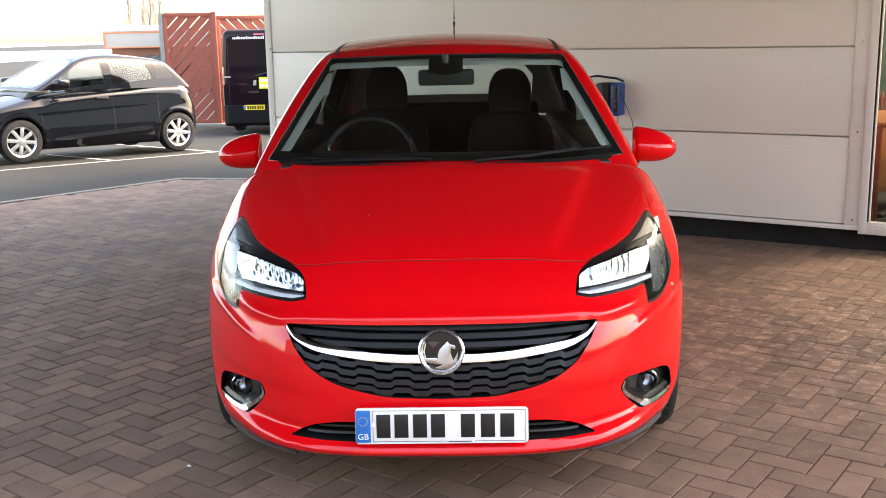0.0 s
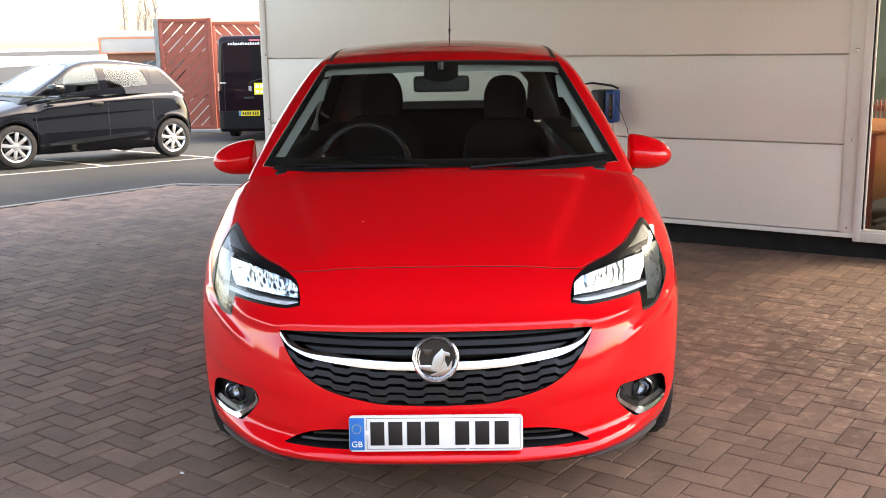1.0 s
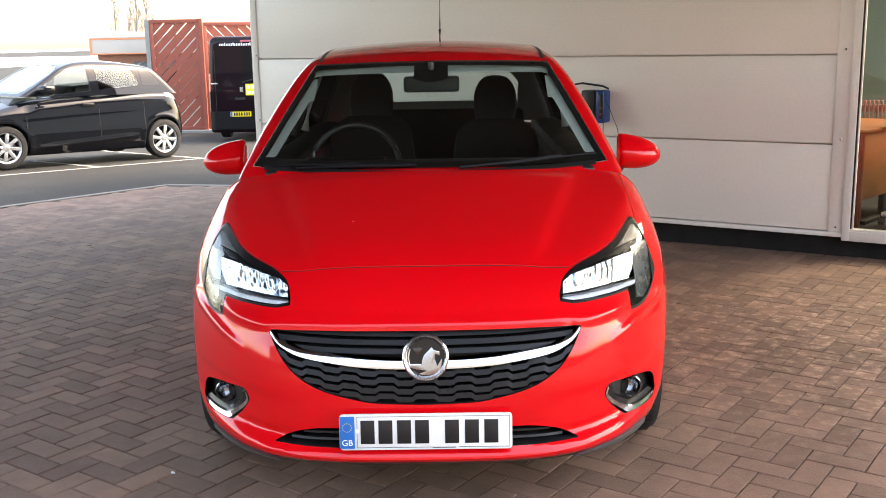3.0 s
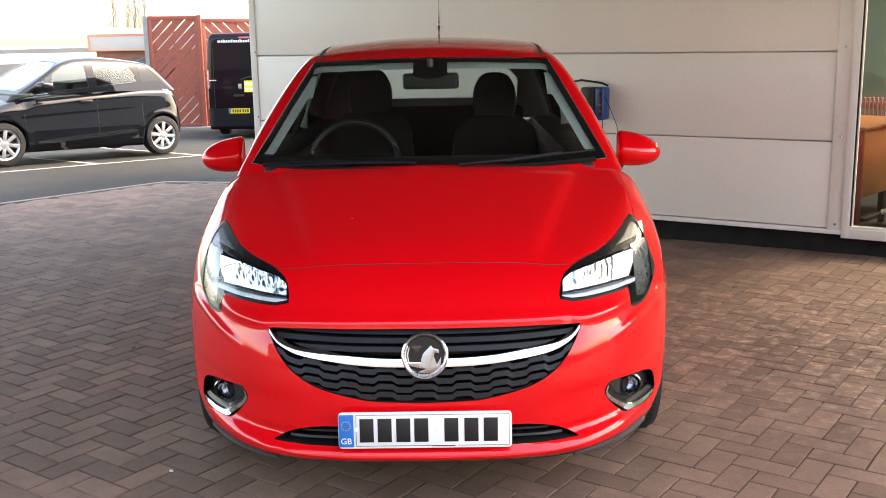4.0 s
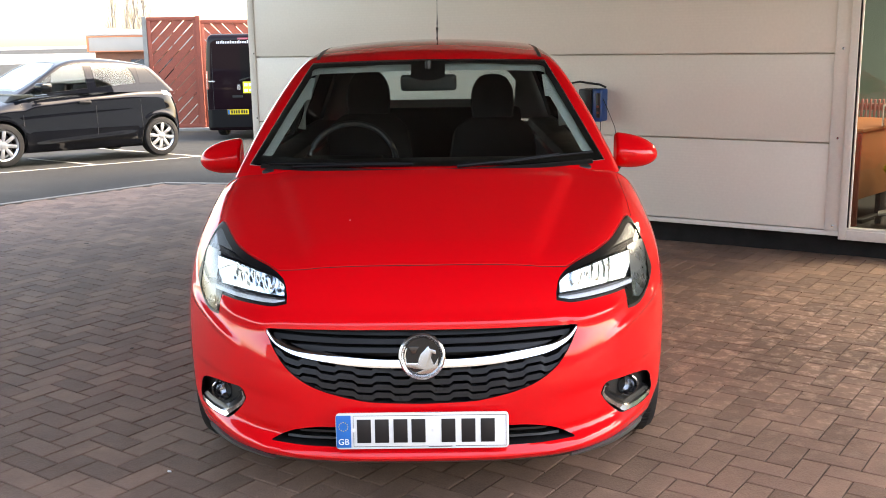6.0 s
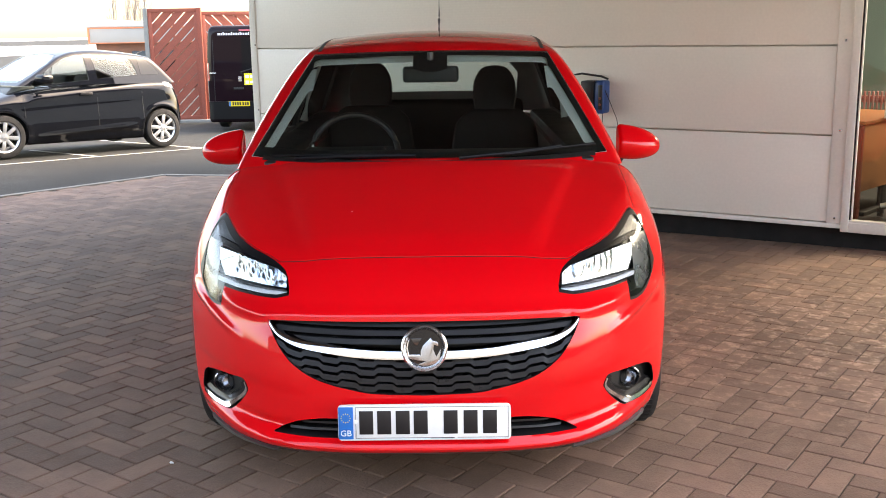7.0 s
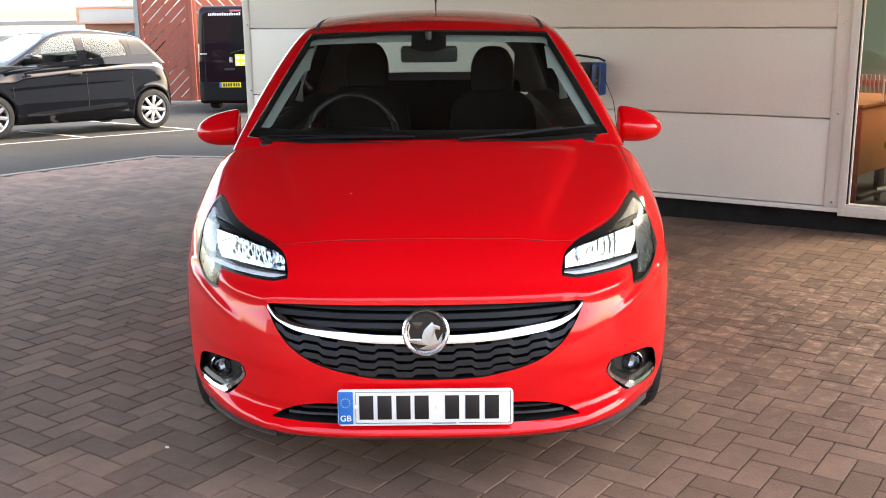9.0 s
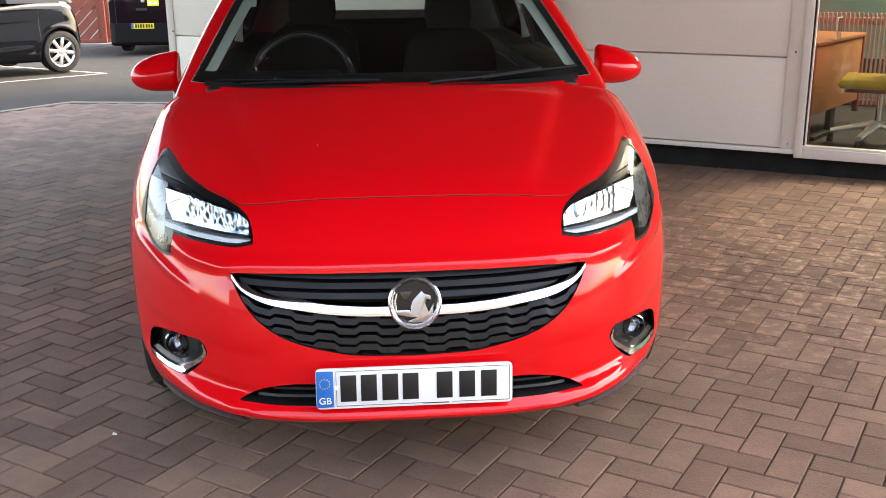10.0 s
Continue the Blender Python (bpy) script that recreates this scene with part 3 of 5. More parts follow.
tumble = spline((0.7, 0.80), (0.95, 0.765), (1.05, 0.735), (1.2, 0.675), (1.35, 0.595), (1.42, 0.545), (1.5, 0.44))


def hatch_top(x, y, z):
    ax = np.abs(x)
    screen = (z - 1.0) * 1.86 - (y - 0.98 - 0.26 * ax ** 2)
    screen = screen * 0.47
    roof = z - roof_line(y) + 0.03 * (ax / 0.5) ** 2
    flank = (ax - tumble(z) * (1 - 0.03 * np.clip(y - 2.4, 0, 2))) * 0.9
    back = (y - 3.55 - (1.38 - z) * 0.85 + 0.25 * ax ** 2) * 0.76
    f = smax(screen, roof, 0.03)
    f = smax(f, flank, 0.035)
    f = smax(f, back, 0.05)
    return smax(f, 0.86 - z, 0.02)


def steps(*spans):
    """Lattice coordinates: (start, stop, pieces) spans in a row."""
    out = [spans[0][0]]
    for a, b, n in spans:
        out += [a + (b - a) * (k + 1) / n for k in range(n)]
    return out


hatch = thing("hatchback_car", "glossy red five-door hatchback parked on brick paving", "car")
low = shell(hatch_low, steps((-1.0, -0.84, 8), (-0.84, 0.84, 180), (0.84, 1.0, 8)), steps((-0.25, 1.2, 76), (1.2, 3.4, 24), (3.4, 4.3, 14)), steps((0.02, 0.9, 100), (0.9, 1.3, 8)), ((-0.5, 0.5), (0.7, 3.4), (0.42, 0.62)))
for f in low.faces:
    m = f.calc_center_median()
    f.material_index = 1 if m.z < 0.209 + 0.030 * (abs(m.x) / 0.75) ** 3 * (1 if m.y < 0.6 else 0) and (m.y < 0.6 or m.z < 0.19) else 0
body = link("body", low, [RED, PLASTIC], hatch, "glossy red painted metal body", 40)
top = shell(hatch_top, steps((-0.95, 0.95, 70)), steps((0.7, 4.2, 100)), steps((0.8, 1.6, 34)), ((-0.3, 0.3), (2.0, 3.0), (0.95, 1.15)))
cabin = link("cabin", top, [RED, TRIM], hatch, "red roof and pillars with pale inner trim", 40)


# openings of the nose
def span(a, b, n):
    return [a + (b - a) * k / n for k in range(n + 1)]


grille_low = spline((0, 0.396), (0.15, 0.401), (0.222, 0.4135), (0.326, 0.4425), (0.408, 0.494), (0.456, 0.558), (0.478, 0.602))
grille_high = spline((0, 0.616), (0.3, 0.617), (0.478, 0.614))
intake_high = spline((0, 0.322), (0.30, 0.322), (0.38, 0.312), (0.468, 0.272))
intake_low = spline((0, 0.262), (0.3, 0.264), (0.468, 0.269))
fog_high = spline((0.558, 0.384), (0.568, 0.405), (0.583, 0.413), (0.64, 0.405), (0.70, 0.393), (0.742, 0.376), (0.762, 0.350), (0.768, 0.32))
fog_low = spline((0.558, 0.378), (0.575, 0.350), (0.642, 0.288), (0.70, 0.286), (0.755, 0.290), (0.768, 0.31))
bonnet_front = spline((0, 0.226), (0.3, 0.232), (0.5, 0.26), (0.60, 0.38), (0.704, 0.57), (0.74, 0.68))


def even(curve, more=0.0):
    """The curve over |u|, lifted by more."""
    return lambda u: float(curve(abs(u))) + more


def lamp_low(u):
    return float(np.interp(u, (0.418, 0.46, 0.655, 0.664, 0.69, 0.715, 0.735, 0.755, 0.772, 0.782, 0.786), (0.680, 0.671, 0.672, 0.614, 0.612, 0.617, 0.627, 0.643, 0.662, 0.680, 0.69)))


def lamp_high(u):
    r = 0.013 * min(1.0, max(0.0, (u - 0.418) / 0.03), max(0.0, (0.786 - u) / 0.013))
    return sum(lamp_top(u + k * r) for k in (-1, -0.5, 0, 0.5, 1)) / 5


def lamp_top(u):
    return float(np.interp(u, (0.418, 0.43, 0.46, 0.497, 0.56, 0.628, 0.665, 0.70, 0.726, 0.745, 0.768, 0.786), (0.70, 0.737, 0.757, 0.771, 0.785, 0.806, 0.825, 0.845, 0.856, 0.830, 0.770, 0.70)))


def nose(us, low, high, nv, push, depth, mirror=False, bulge=0.0, tilt=0.0):
    """A solid that follows the nose, seen from the front, moved by push and depth along y."""
    return sheet_solid(sheet(hatch_low, us, low, high, nv, mirror=mirror), (0, push, 0), (0, depth, 0), bulge, tilt)


us_fog = span(0.558, 0.768, 34)
us_lamp = span(0.418, 0.655, 26) + [0.660, 0.664] + span(0.664, 0.786, 12)[1:]
arches = []
for a in (0.83, 3.34):
    for s in (-1, 1):
        b = lathe([(0, s * 0.55), (0.345, s * 0.55), (0.345, s * 1.1), (0, s * 1.1)], 40)
        b.transform(Matrix.Translation((0, a, 0.30)))
        arches.append(b)
lamp_edge_us = span(0.44, 0.726, 30)
lamp_edge = sheet(hatch_low, lamp_edge_us, lamp_high, lambda u: lamp_high(u) + 0.0005, 1)[:, 0, 1]
plain_front = bonnet_front
bonnet_front = lambda u: max(float(plain_front(u)), float(np.interp(u, lamp_edge_us, lamp_edge, left=0.0)) + 0.005)
us_bonnet = span(-0.738, 0.738, 120)
bonnet_sheet = sheet(hatch_low, us_bonnet, even(bonnet_front), lambda u: 0.965 + 0.2 * u * u, 60, axis="z", start=1.3, stop=0.3)
cuts = [nose(span(-0.478, 0.478, 60), even(grille_low), even(grille_high), 10, -0.1, 0.17), nose(span(-0.468, 0.468, 50), even(intake_low), even(intake_high), 4, -0.1, 0.17)]
for m in (False, True):
    cuts += [nose(us_fog, even(fog_low), even(fog_high), 8, -0.1, 0.16, m), nose(us_lamp, lamp_low, lamp_high, 12, -0.1, 0.20, m)]
cuts += arches + [box(-0.54, 0.54, 1.35, 3.6, 0.25, 1.1), sheet_solid(bonnet_sheet, (0, 0, -0.022), (0, 0, 0.08))]
carve(body, cuts, [PLASTIC] * len(cuts))

shut = sheet(hatch_low, span(-0.7368, 0.7368, 150), even(bonnet_front, 0.0055), lambda u: 0.965 + 0.2 * u * u, 60, axis="z", start=1.3, stop=0.3)
part("bonnet", sheet_solid(shut, (0, 0, -0.016), (0, 0, 0.016)), RED, hatch, "red bonnet with two soft creases", 40)

seal = sheet(hatch_low, span(-0.7368, 0.7368, 90), even(bonnet_front, 0.002), even(bonnet_front, 0.0050), 1, axis="z", start=1.3, stop=0.3)
part("bonnet_seal", sheet_solid(seal, (0, 0, -0.012), (0, 0, 0.0105)), PLASTIC, hatch, "dark shut line of the bonnet", 40)

# cabin: hollow, with openings for the glass
def pillar(u):
    return float(np.interp(abs(u), (0.525, 0.60, 0.66, 0.704), (1.378, 1.225, 1.095, 1.0)))


def screen_low(u):
    return 0.984 + 0.014 * (u / 0.7) ** 2


def screen_high(u):
    return max(screen_low(u) + 0.002, 1.389 - 0.011 * (u / 0.525) ** 2 if abs(u) < 0.525 else pillar(u))


us_screen = span(-0.704, -0.525, 18) + span(-0.525, 0.525, 50)[1:] + span(0.525, 0.704, 18)[1:]


def screen(low, high, us, push, depth, nv=20):
    return sheet_solid(sheet(hatch_top, us, low, high, nv, start=0.4, stop=2.6), (0, push, 0), (0, depth, 0))


def side_high(y):
    return float(np.interp(y, (1.36, 1.55, 1.75, 2.0, 2.6, 3.1, 3.3, 3.42), (1.06, 1.21, 1.315, 1.36, 1.375, 1.35, 1.32, 1.15)))


def flank(field, us, low, high, s, push, depth, nv=8):
    g = sheet(field, us, low, high, nv, axis="x", start=1.3, stop=0.0)
    g[:, :, 0] *= s
    return sheet_solid(g, (s * push, 0, 0), (s * depth, 0, 0))


def rear_glass(push, depth):
    return sheet_solid(sheet(hatch_top, span(-0.51, 0.51, 30), lambda u: 1.09, lambda u: 1.352 - 0.14 * (abs(u) / 0.51) ** 5, 10, start=4.6, stop=2.4), (0, push, 0), (0, depth, 0))


cavity = shell(hatch_top, steps((-0.95, 0.95, 40)), steps((0.7, 4.2, 60)), steps((0.8, 1.6, 20)), ((-0.3, 0.3), (2.0, 3.0), (0.95, 1.15)), 0.028)
floor_cut = box(-0.9, 0.9, 0.6, 4.3, 0.7, 0.955)
cuts = [cavity, screen(screen_low, screen_high, us_screen, -0.12, 0.30)]
for s in (1, -1):
    cuts += [flank(hatch_top, span(1.42, 2.36, 24), lambda y: 1.005, side_high, s, 0.1, -0.22), flank(hatch_top, span(2.44, 3.40, 24), lambda y: 1.005, side_high, s, 0.1, -0.22)]
cuts += [rear_glass(-0.15, 0.35), floor_cut]
carve(cabin, cuts, [LINER, TRIM] + [PLASTIC] * (len(cuts) - 2))

pane = part("windscreen", screen(screen_low, screen_high, us_screen, 0.006, 0.005), SCREEN, hatch, "clear curved windscreen")
pane.visible_shadow = False
for name, us, lo, hi in (
        ("screen_border", us_screen, screen_low, lambda u: min(screen_low(u) + 0.030, screen_high(u))),
        ("screen_border", span(-0.54, 0.54, 30), lambda u: screen_high(u) - 0.022, screen_high),
        ("screen_border", span(-0.70, -0.52, 18), lambda u: max(screen_low(u), screen_high(u) - 0.062), screen_high),
        ("screen_border", span(0.52, 0.70, 18), lambda u: max(screen_low(u), screen_high(u) - 0.062), screen_high),
        ("mirror_mount", span(-0.075, 0.075, 8), lambda u: 1.30 + 0.3 * max(0, abs(u) - 0.03), lambda u: 1.38)):
    part(name, screen(lo, hi, us, 0.016, 0.006, 4), PLASTIC, pane, "black printed glass edge")
for s in (1, -1):
    for us, pane_mat in ((span(1.42, 2.36, 24), DOOR_GLASS), (span(2.44, 3.40, 24), DARK_GLASS)):
        g = part("side_window", flank(hatch_top, us, lambda y: 1.005, side_high, s, -0.006, -0.004), pane_mat, hatch)
        g.visible_shadow = False
g = part("rear_window", rear_glass(-0.008, 0.004), SCREEN, hatch)
g.visible_shadow = False

# grille, chrome bar and badge
bar_mid = spline((0, 0.522), (0.1, 0.523), (0.2, 0.529), (0.3, 0.542), (0.38, 0.555), (0.43, 0.573), (0.455, 0.588), (0.474, 0.610))
grille = part("grille", nose(span(-0.470, 0.470, 50), even(grille_low, 0.003), even(grille_high, -0.003), 8, 0.062, 0.006), PLASTIC, hatch, "black honeycomb grille")
part("chrome_bar", nose(span(-0.474, 0.474, 70), lambda u: max(float(bar_mid(abs(u))) - 0.0115 + 0.006 * (abs(u) / 0.474) ** 6, 0.4), lambda u: float(bar_mid(abs(u))) + 0.0105 - 0.005 * (abs(u) / 0.474) ** 6, 6, -0.014, 0.04, False, 0.0010, 0.32), CHROME, grille, "curved chrome bar")
for z0, half in ((0.604, 0.466), (0.579, 0.456), (0.554, 0.42)):
    top_of = lambda u: min(z0 + 0.006 + 0.012 * (u / 0.45) ** 2, float(grille_high(abs(u))) - 0.002)
    part("slat", nose(span(-half, half, 40), lambda u: min(z0 - 0.007 + 0.012 * (u / 0.45) ** 2, top_of(u) - 0.003), top_of, 3, 0.014, 0.035, False, 0.0, 0.5), PLASTIC, grille)


def wave(u):
    t = (u / 0.112) % 1.0
    return 0.0050 * float(np.interp(t, (0, 0.10, 0.5, 0.60, 1.0), (-1, 1, 1, -1, -1)))


for z0, half in ((0.492, 0.452), (0.4655, 0.425), (0.439, 0.385), (0.4145, 0.325)):
    mid = lambda u: z0 + 0.85 * (float(bar_mid(abs(u))) - 0.522) + wave(abs(u) + 0.028)
    part("slat", nose(span(-half, half, 150), lambda u: max(mid(u) - 0.0080, float(grille_low(abs(u))) + 0.002), lambda u: max(mid(u) + 0.0075, float(grille_low(abs(u))) + 0.003), 3, 0.008, 0.045, False, 0.0, 0.25), GRILLE, grille)
badge = part("badge", lathe([(0.066, 0.012), (0.066, -0.006), (0.069, -0.016), (0.064, -0.022), (0.057, -0.014), (0.055, -0.006), (0.050, 0.0), (0.0, 0.0)], 48, "y"), BADGE_RING, grille, "round chrome badge")
badge.matrix_world = pose(0.004, -0.012, 0.554, -12)
part("badge_field", lathe([(0.056, 0.0), (0.056, -0.004), (0.03, -0.008), (0.0, -0.009)], 40, "y"), GLOSS_BLACK, badge, "dark metal field of the badge")
def flat_shape(points, depth, at):
    """A plain raised shape on the badge's field, from an outline in hundredths of its radius."""
    return prism([(0.00055 * x, 0.00055 * z) for x, z in points], depth, "y", at, 0.0008)


part("badge_shape", flat_shape([(-20, -20), (-8, 12), (34, 54), (42, 40), (74, 30), (76, 10), (52, 16), (48, -8), (64, -48), (88, -6), (84, -62), (50, -92), (-5, -98), (-36, -88), (10, -72), (-30, -68), (-84, -56), (-92, -40), (-20, -42)], 0.006, -0.0135), SATIN, badge, "plain curved chrome shape")
part("badge_shape", flat_shape([(-72, 52), (-14, 52), (-36, 14), (-52, 14)], 0.005, -0.0125), DARK_METAL, badge)
part("badge_shape", flat_shape([(-88, 40), (-80, 46), (-90, 0), (-84, -36), (-24, -36), (-22, -46), (-92, -48), (-98, 0)], 0.005, -0.0125), CHROME, badge)
for k, z in enumerate((0.277, 0.297)):
    part("intake_slat", nose(span(-0.42 + 0.04 * k, 0.42 - 0.04 * k, 30), lambda u: z, lambda u: z + 0.007, 2, 0.02, 0.04), PLASTIC, hatch)

# number plate: its characters are plain bars
plate_edge = [(sx * 0.248 + 0.012 * math.cos(a), sz * 0.0435 + 0.012 * math.sin(a)) for sx, sz, a0 in ((1, 1, 0), (-1, 1, 90), (-1, -1, 180), (1, -1, 270)) for a in [radians(a0 + 18 * k) for k in range(6)]]
plate = part("number_plate", prism(plate_edge, 0.010, "y", -0.006, 0.001), PLATE_WHITE, hatch, "white front number plate with blue band")
plate.matrix_world = pose(0.0, -0.024, 0.3245, -3)
part("blue_band", box(-0.2585, -0.214, -0.0085, -0.004, -0.050, 0.050, 0.0015), PLATE_BLUE, plate, "blue plate band")
for a in range(12):
    c = lathe([(0.0016, 0.001), (0.0016, -0.0012), (0, -0.0012)], 5, "y")
    c.transform(Matrix.Translation((-0.2365 + 0.0135 * math.cos(a * math.pi / 6), -0.0088, 0.016 + 0.0135 * math.sin(a * math.pi / 6))))
    part("star", c, PLATE_YELLOW, plate)
text = bpy.data.curves.new("letters", "FONT")
text.body, text.size, text.align_x, text.extrude = "GB", 0.026, "CENTER", 0.0006
text.materials.append(WHITE_INK)
shape = new("letters", text)
bpy.context.view_layer.update()
letters = new("letters", bpy.data.meshes.new_from_object(shape.evaluated_get(bpy.context.evaluated_depsgraph_get())))
bpy.data.objects.remove(shape)
letters.parent, letters.matrix_local = plate, pose(-0.2365, -0.0092, -0.040, 90)
for x in (-0.196, -0.142, -0.086, -0.032, 0.058, 0.118, 0.176):
    part("bar", box(x, x + 0.042, -0.0078, -0.005, -0.036, 0.037, 0.0006), INK, plate)
for x0, x1, z0, z1 in ((-0.206, 0.252, 0.0478, 0.0488), (-0.206, 0.02, -0.0482, -0.0472), (0.10, 0.252, -0.0482, -0.0472), (-0.207, -0.206, -0.048, 0.0488), (0.2515, 0.2525, -0.048, 0.0488), (0.02, 0.09, -0.050, -0.0475)):
    part("border_line", box(x0, x1, -0.0072, -0.005, z0, z1), INK, plate)
for x in (-0.2065, 0.036):
    c = lathe([(0.006, 0.0), (0.006, -0.003), (0.0, -0.0035)], 14, "y")
    c.transform(Matrix.Translation((x, -0.006, 0.004)))
    part("plate_screw", c, WHITE_INK, plate)

# lamps
def brow(u):
    return float(np.interp(u, (0.43, 0.498, 0.56, 0.624, 0.70, 0.76), (0.738, 0.751, 0.762, 0.770, 0.777, 0.778)))


def lamp_edge_width(u):
    """How wide the black edge along the lamp's upper rim is."""
    return float(np.interp(u, (0.418, 0.44, 0.50, 0.60, 0.68, 0.726, 0.75, 0.786), (0.004, 0.011, 0.016, 0.019, 0.022, 0.016, 0.006, 0.003)))


def fluted(us, low, high, nv, push, lean, mirror):
    """A mirrored reflector with upright flutes towards its inner end and a calm bowl at the outer; lean: its slope back with height."""
    base = sheet(hatch_low, us, lambda u: (low(u) + high(u)) / 2, lambda u: (low(u) + high(u)) / 2 + 0.0005, 1)[:, 0, 1]
    turn_at = float(np.interp(0.61, us, base))
    base = np.where(np.array(us) > 0.61, turn_at + 0.70 * (base - turn_at), base)
    grid = []
    for u, y_mid in zip(us, base):
        lo, hi = low(u), high(u)
        inner_end = min(1.0, max(0.0, (0.635 - u) / 0.03))
        row = []
        for k in range(nv + 1):
            z = lo + (hi - lo) * k / nv
            wild = inner_end * min(1.0, max(0.0, (k / nv - 0.12) / 0.25))
            y = y_mid + push + lean * (z - (lo + hi) / 2)
            y += wild * 0.0017 * math.sin(2 * math.pi * u / 0.0210 + 2.5 * noise.noise(Vector((u * 30, z * 25, 1.0))))
            y += (0.25 + 0.75 * wild) * 0.0055 * noise.noise(Vector((u * 42, z * 34, 7.0)))
            row.append((-u if mirror else u, y, z))
        grid.append(row)
    return sheet_solid(np.array(grid), (0, 0, 0), (0, 0.006, 0))


def ribbon(outer, inner, across, push, depth, mirror=False):
    """A raised strip on the nose between two lines of (x, z) points of the same count."""
    rows_p = [[(a[0] + (b[0] - a[0]) * k / across, a[1] + (b[1] - a[1]) * k / across) for k in range(across + 1)] for a, b in zip(outer, inner)]
    uv = np.array(rows_p, float).reshape(-1, 2)
    flat_y = np.zeros(len(uv))
    g = root(hatch_low, np.stack([uv[:, 0], flat_y - 0.5, uv[:, 1]], 1), np.stack([uv[:, 0], flat_y + 2.0, uv[:, 1]], 1), 0.0, 30)
    if mirror:
        g[:, 0] *= -1
    return sheet_solid(g.reshape(len(outer), across + 1, 3), (0, push, 0), (0, depth, 0))


REFLECTOR = material("lamp_reflector", (0.37, 0.42, 0.47), 0.20, 1.0, vary=0.03, scale=30)
FACET = material("pale_facet", (0.60, 0.64, 0.68), 0.4, 0.0, vary=0.05, scale=30)
SMOKE = material("lamp_housing", (0.16, 0.165, 0.17), 0.3, 0.4, vary=0.1, scale=30)
FOG_BOWL = material("fog_lamp_bowl", (0.28, 0.28, 0.29), 0.15, 1.0)
UPPER_LAMP = material("grey_lamp_panel", (0.065, 0.068, 0.071), 0.34, 0.6, vary=0.12, scale=20)
PALE_LAMP = material("pale_lamp_surround", (0.17, 0.185, 0.20), 0.28, 0.8, vary=0.1, scale=20)


def strip_z(u):
    """The top of the running-light strip along the lamp's lower rim."""
    return float(np.interp(u, (0.43, 0.54, 0.66, 0.70), (0.6865, 0.690, 0.690, 0.688)))


for m, s in ((False, 1), (True, -1)):
    lamp = part("headlight", nose(us_lamp, lambda u: lamp_low(u) + 0.002, lambda u: lamp_high(u) - 0.002, 12, 0.088, 0.006, m), SMOKE, hatch, "clear swept-back headlight with chrome reflectors")
    lens = part("lens", nose(us_lamp, lambda u: lamp_low(u) + 0.003, lambda u: lamp_high(u) - 0.003, 12, 0.003, 0.003, m), CLEAR, lamp, "clear plastic lens")
    lens.visible_shadow = False
    part("reflector", fluted(span(0.434, 0.692, 110), lambda u: strip_z(u) + 0.003, lambda u: min(brow(u) - 0.001, lamp_high(u) - lamp_edge_width(u)), 36, 0.034, 0.42, m), REFLECTOR, lamp, "bright fluted reflector", 80)
    part("light_strip", nose(span(0.426, 0.690, 30), lambda u: max(lamp_low(u) + 0.007, 0.678), lambda u: strip_z(u), 4, 0.010, 0.012, m, 0.0, -0.4), FACET, lamp, "pale running-light strip")
    part("strip_edge", nose(span(0.428, 0.680, 30), lambda u: strip_z(u) + 0.0005, lambda u: strip_z(u) + 0.003, 1, 0.012, 0.012, m), SMOKE, lamp)
    part("brow", nose(span(0.436, 0.722, 30), lambda u: min(brow(u), lamp_high(u) - 0.010), lambda u: min(brow(u) + 0.013, lamp_high(u) - 0.003), 4, 0.010, 0.05, m), LAMP_BLACK, lamp, "black lamp brow")
    part("upper_surround", nose(span(0.52, 0.746, 24), lambda u: brow(u) + 0.012, lambda u: max(lamp_high(u) - 0.6 * lamp_edge_width(u), brow(u) + 0.014), 8, 0.022, 0.004, m, 0.0, -0.35), UPPER_LAMP, lamp, "grey satin upper lamp panel")
    part("side_surround", nose(span(0.690, 0.772, 18), lambda u: max(lamp_low(u) + 0.008, 0.636 - 0.3 * (u - 0.690)), lambda u: min(brow(u) + 0.004, lamp_high(u) - 0.004), 14, 0.020, 0.004, m, 0.006, -0.15), PALE_LAMP, lamp, "pale side lamp housing")
    part("lamp_seal", nose(us_lamp, lambda u: lamp_low(u) + 0.0005, lambda u: lamp_low(u) + (0.0052 if u < 0.662 else 0.008), 1, -0.001, 0.02, m), LAMP_BLACK, lamp, "black rubber seal")
    part("lamp_seal", nose(us_lamp, lambda u: max(lamp_high(u) - lamp_edge_width(u), lamp_low(u) + 0.001), lambda u: lamp_high(u) - 0.0005, 2, -0.001, 0.02, m), LAMP_BLACK, lamp)
    part("lamp_seal", nose(span(0.768, 0.786, 8), lambda u: lamp_low(u) + 0.001, lambda u: max(lamp_high(u) - 0.001, lamp_low(u) + 0.002), 8, -0.001, 0.012, m), LAMP_BLACK, lamp)
    fog = part("fog_lamp", nose(us_fog, even(fog_low, 0.002), even(fog_high, -0.002), 6, 0.056, 0.004, m), PLASTIC, hatch, "round fog lamp in a black recess")
    outer_v = [(0.760, 0.297), (0.735, 0.2915), (0.70, 0.2885), (0.668, 0.2885), (0.648, 0.2895), (0.636, 0.296), (0.610, 0.3205), (0.580, 0.3485), (0.5655, 0.367), (0.5615, 0.382), (0.570, 0.402)]
    inner_v = [(0.758, 0.305), (0.735, 0.3005), (0.70, 0.298), (0.670, 0.298), (0.653, 0.300), (0.643, 0.306), (0.618, 0.328), (0.590, 0.354), (0.574, 0.371), (0.569, 0.383), (0.574, 0.399)]
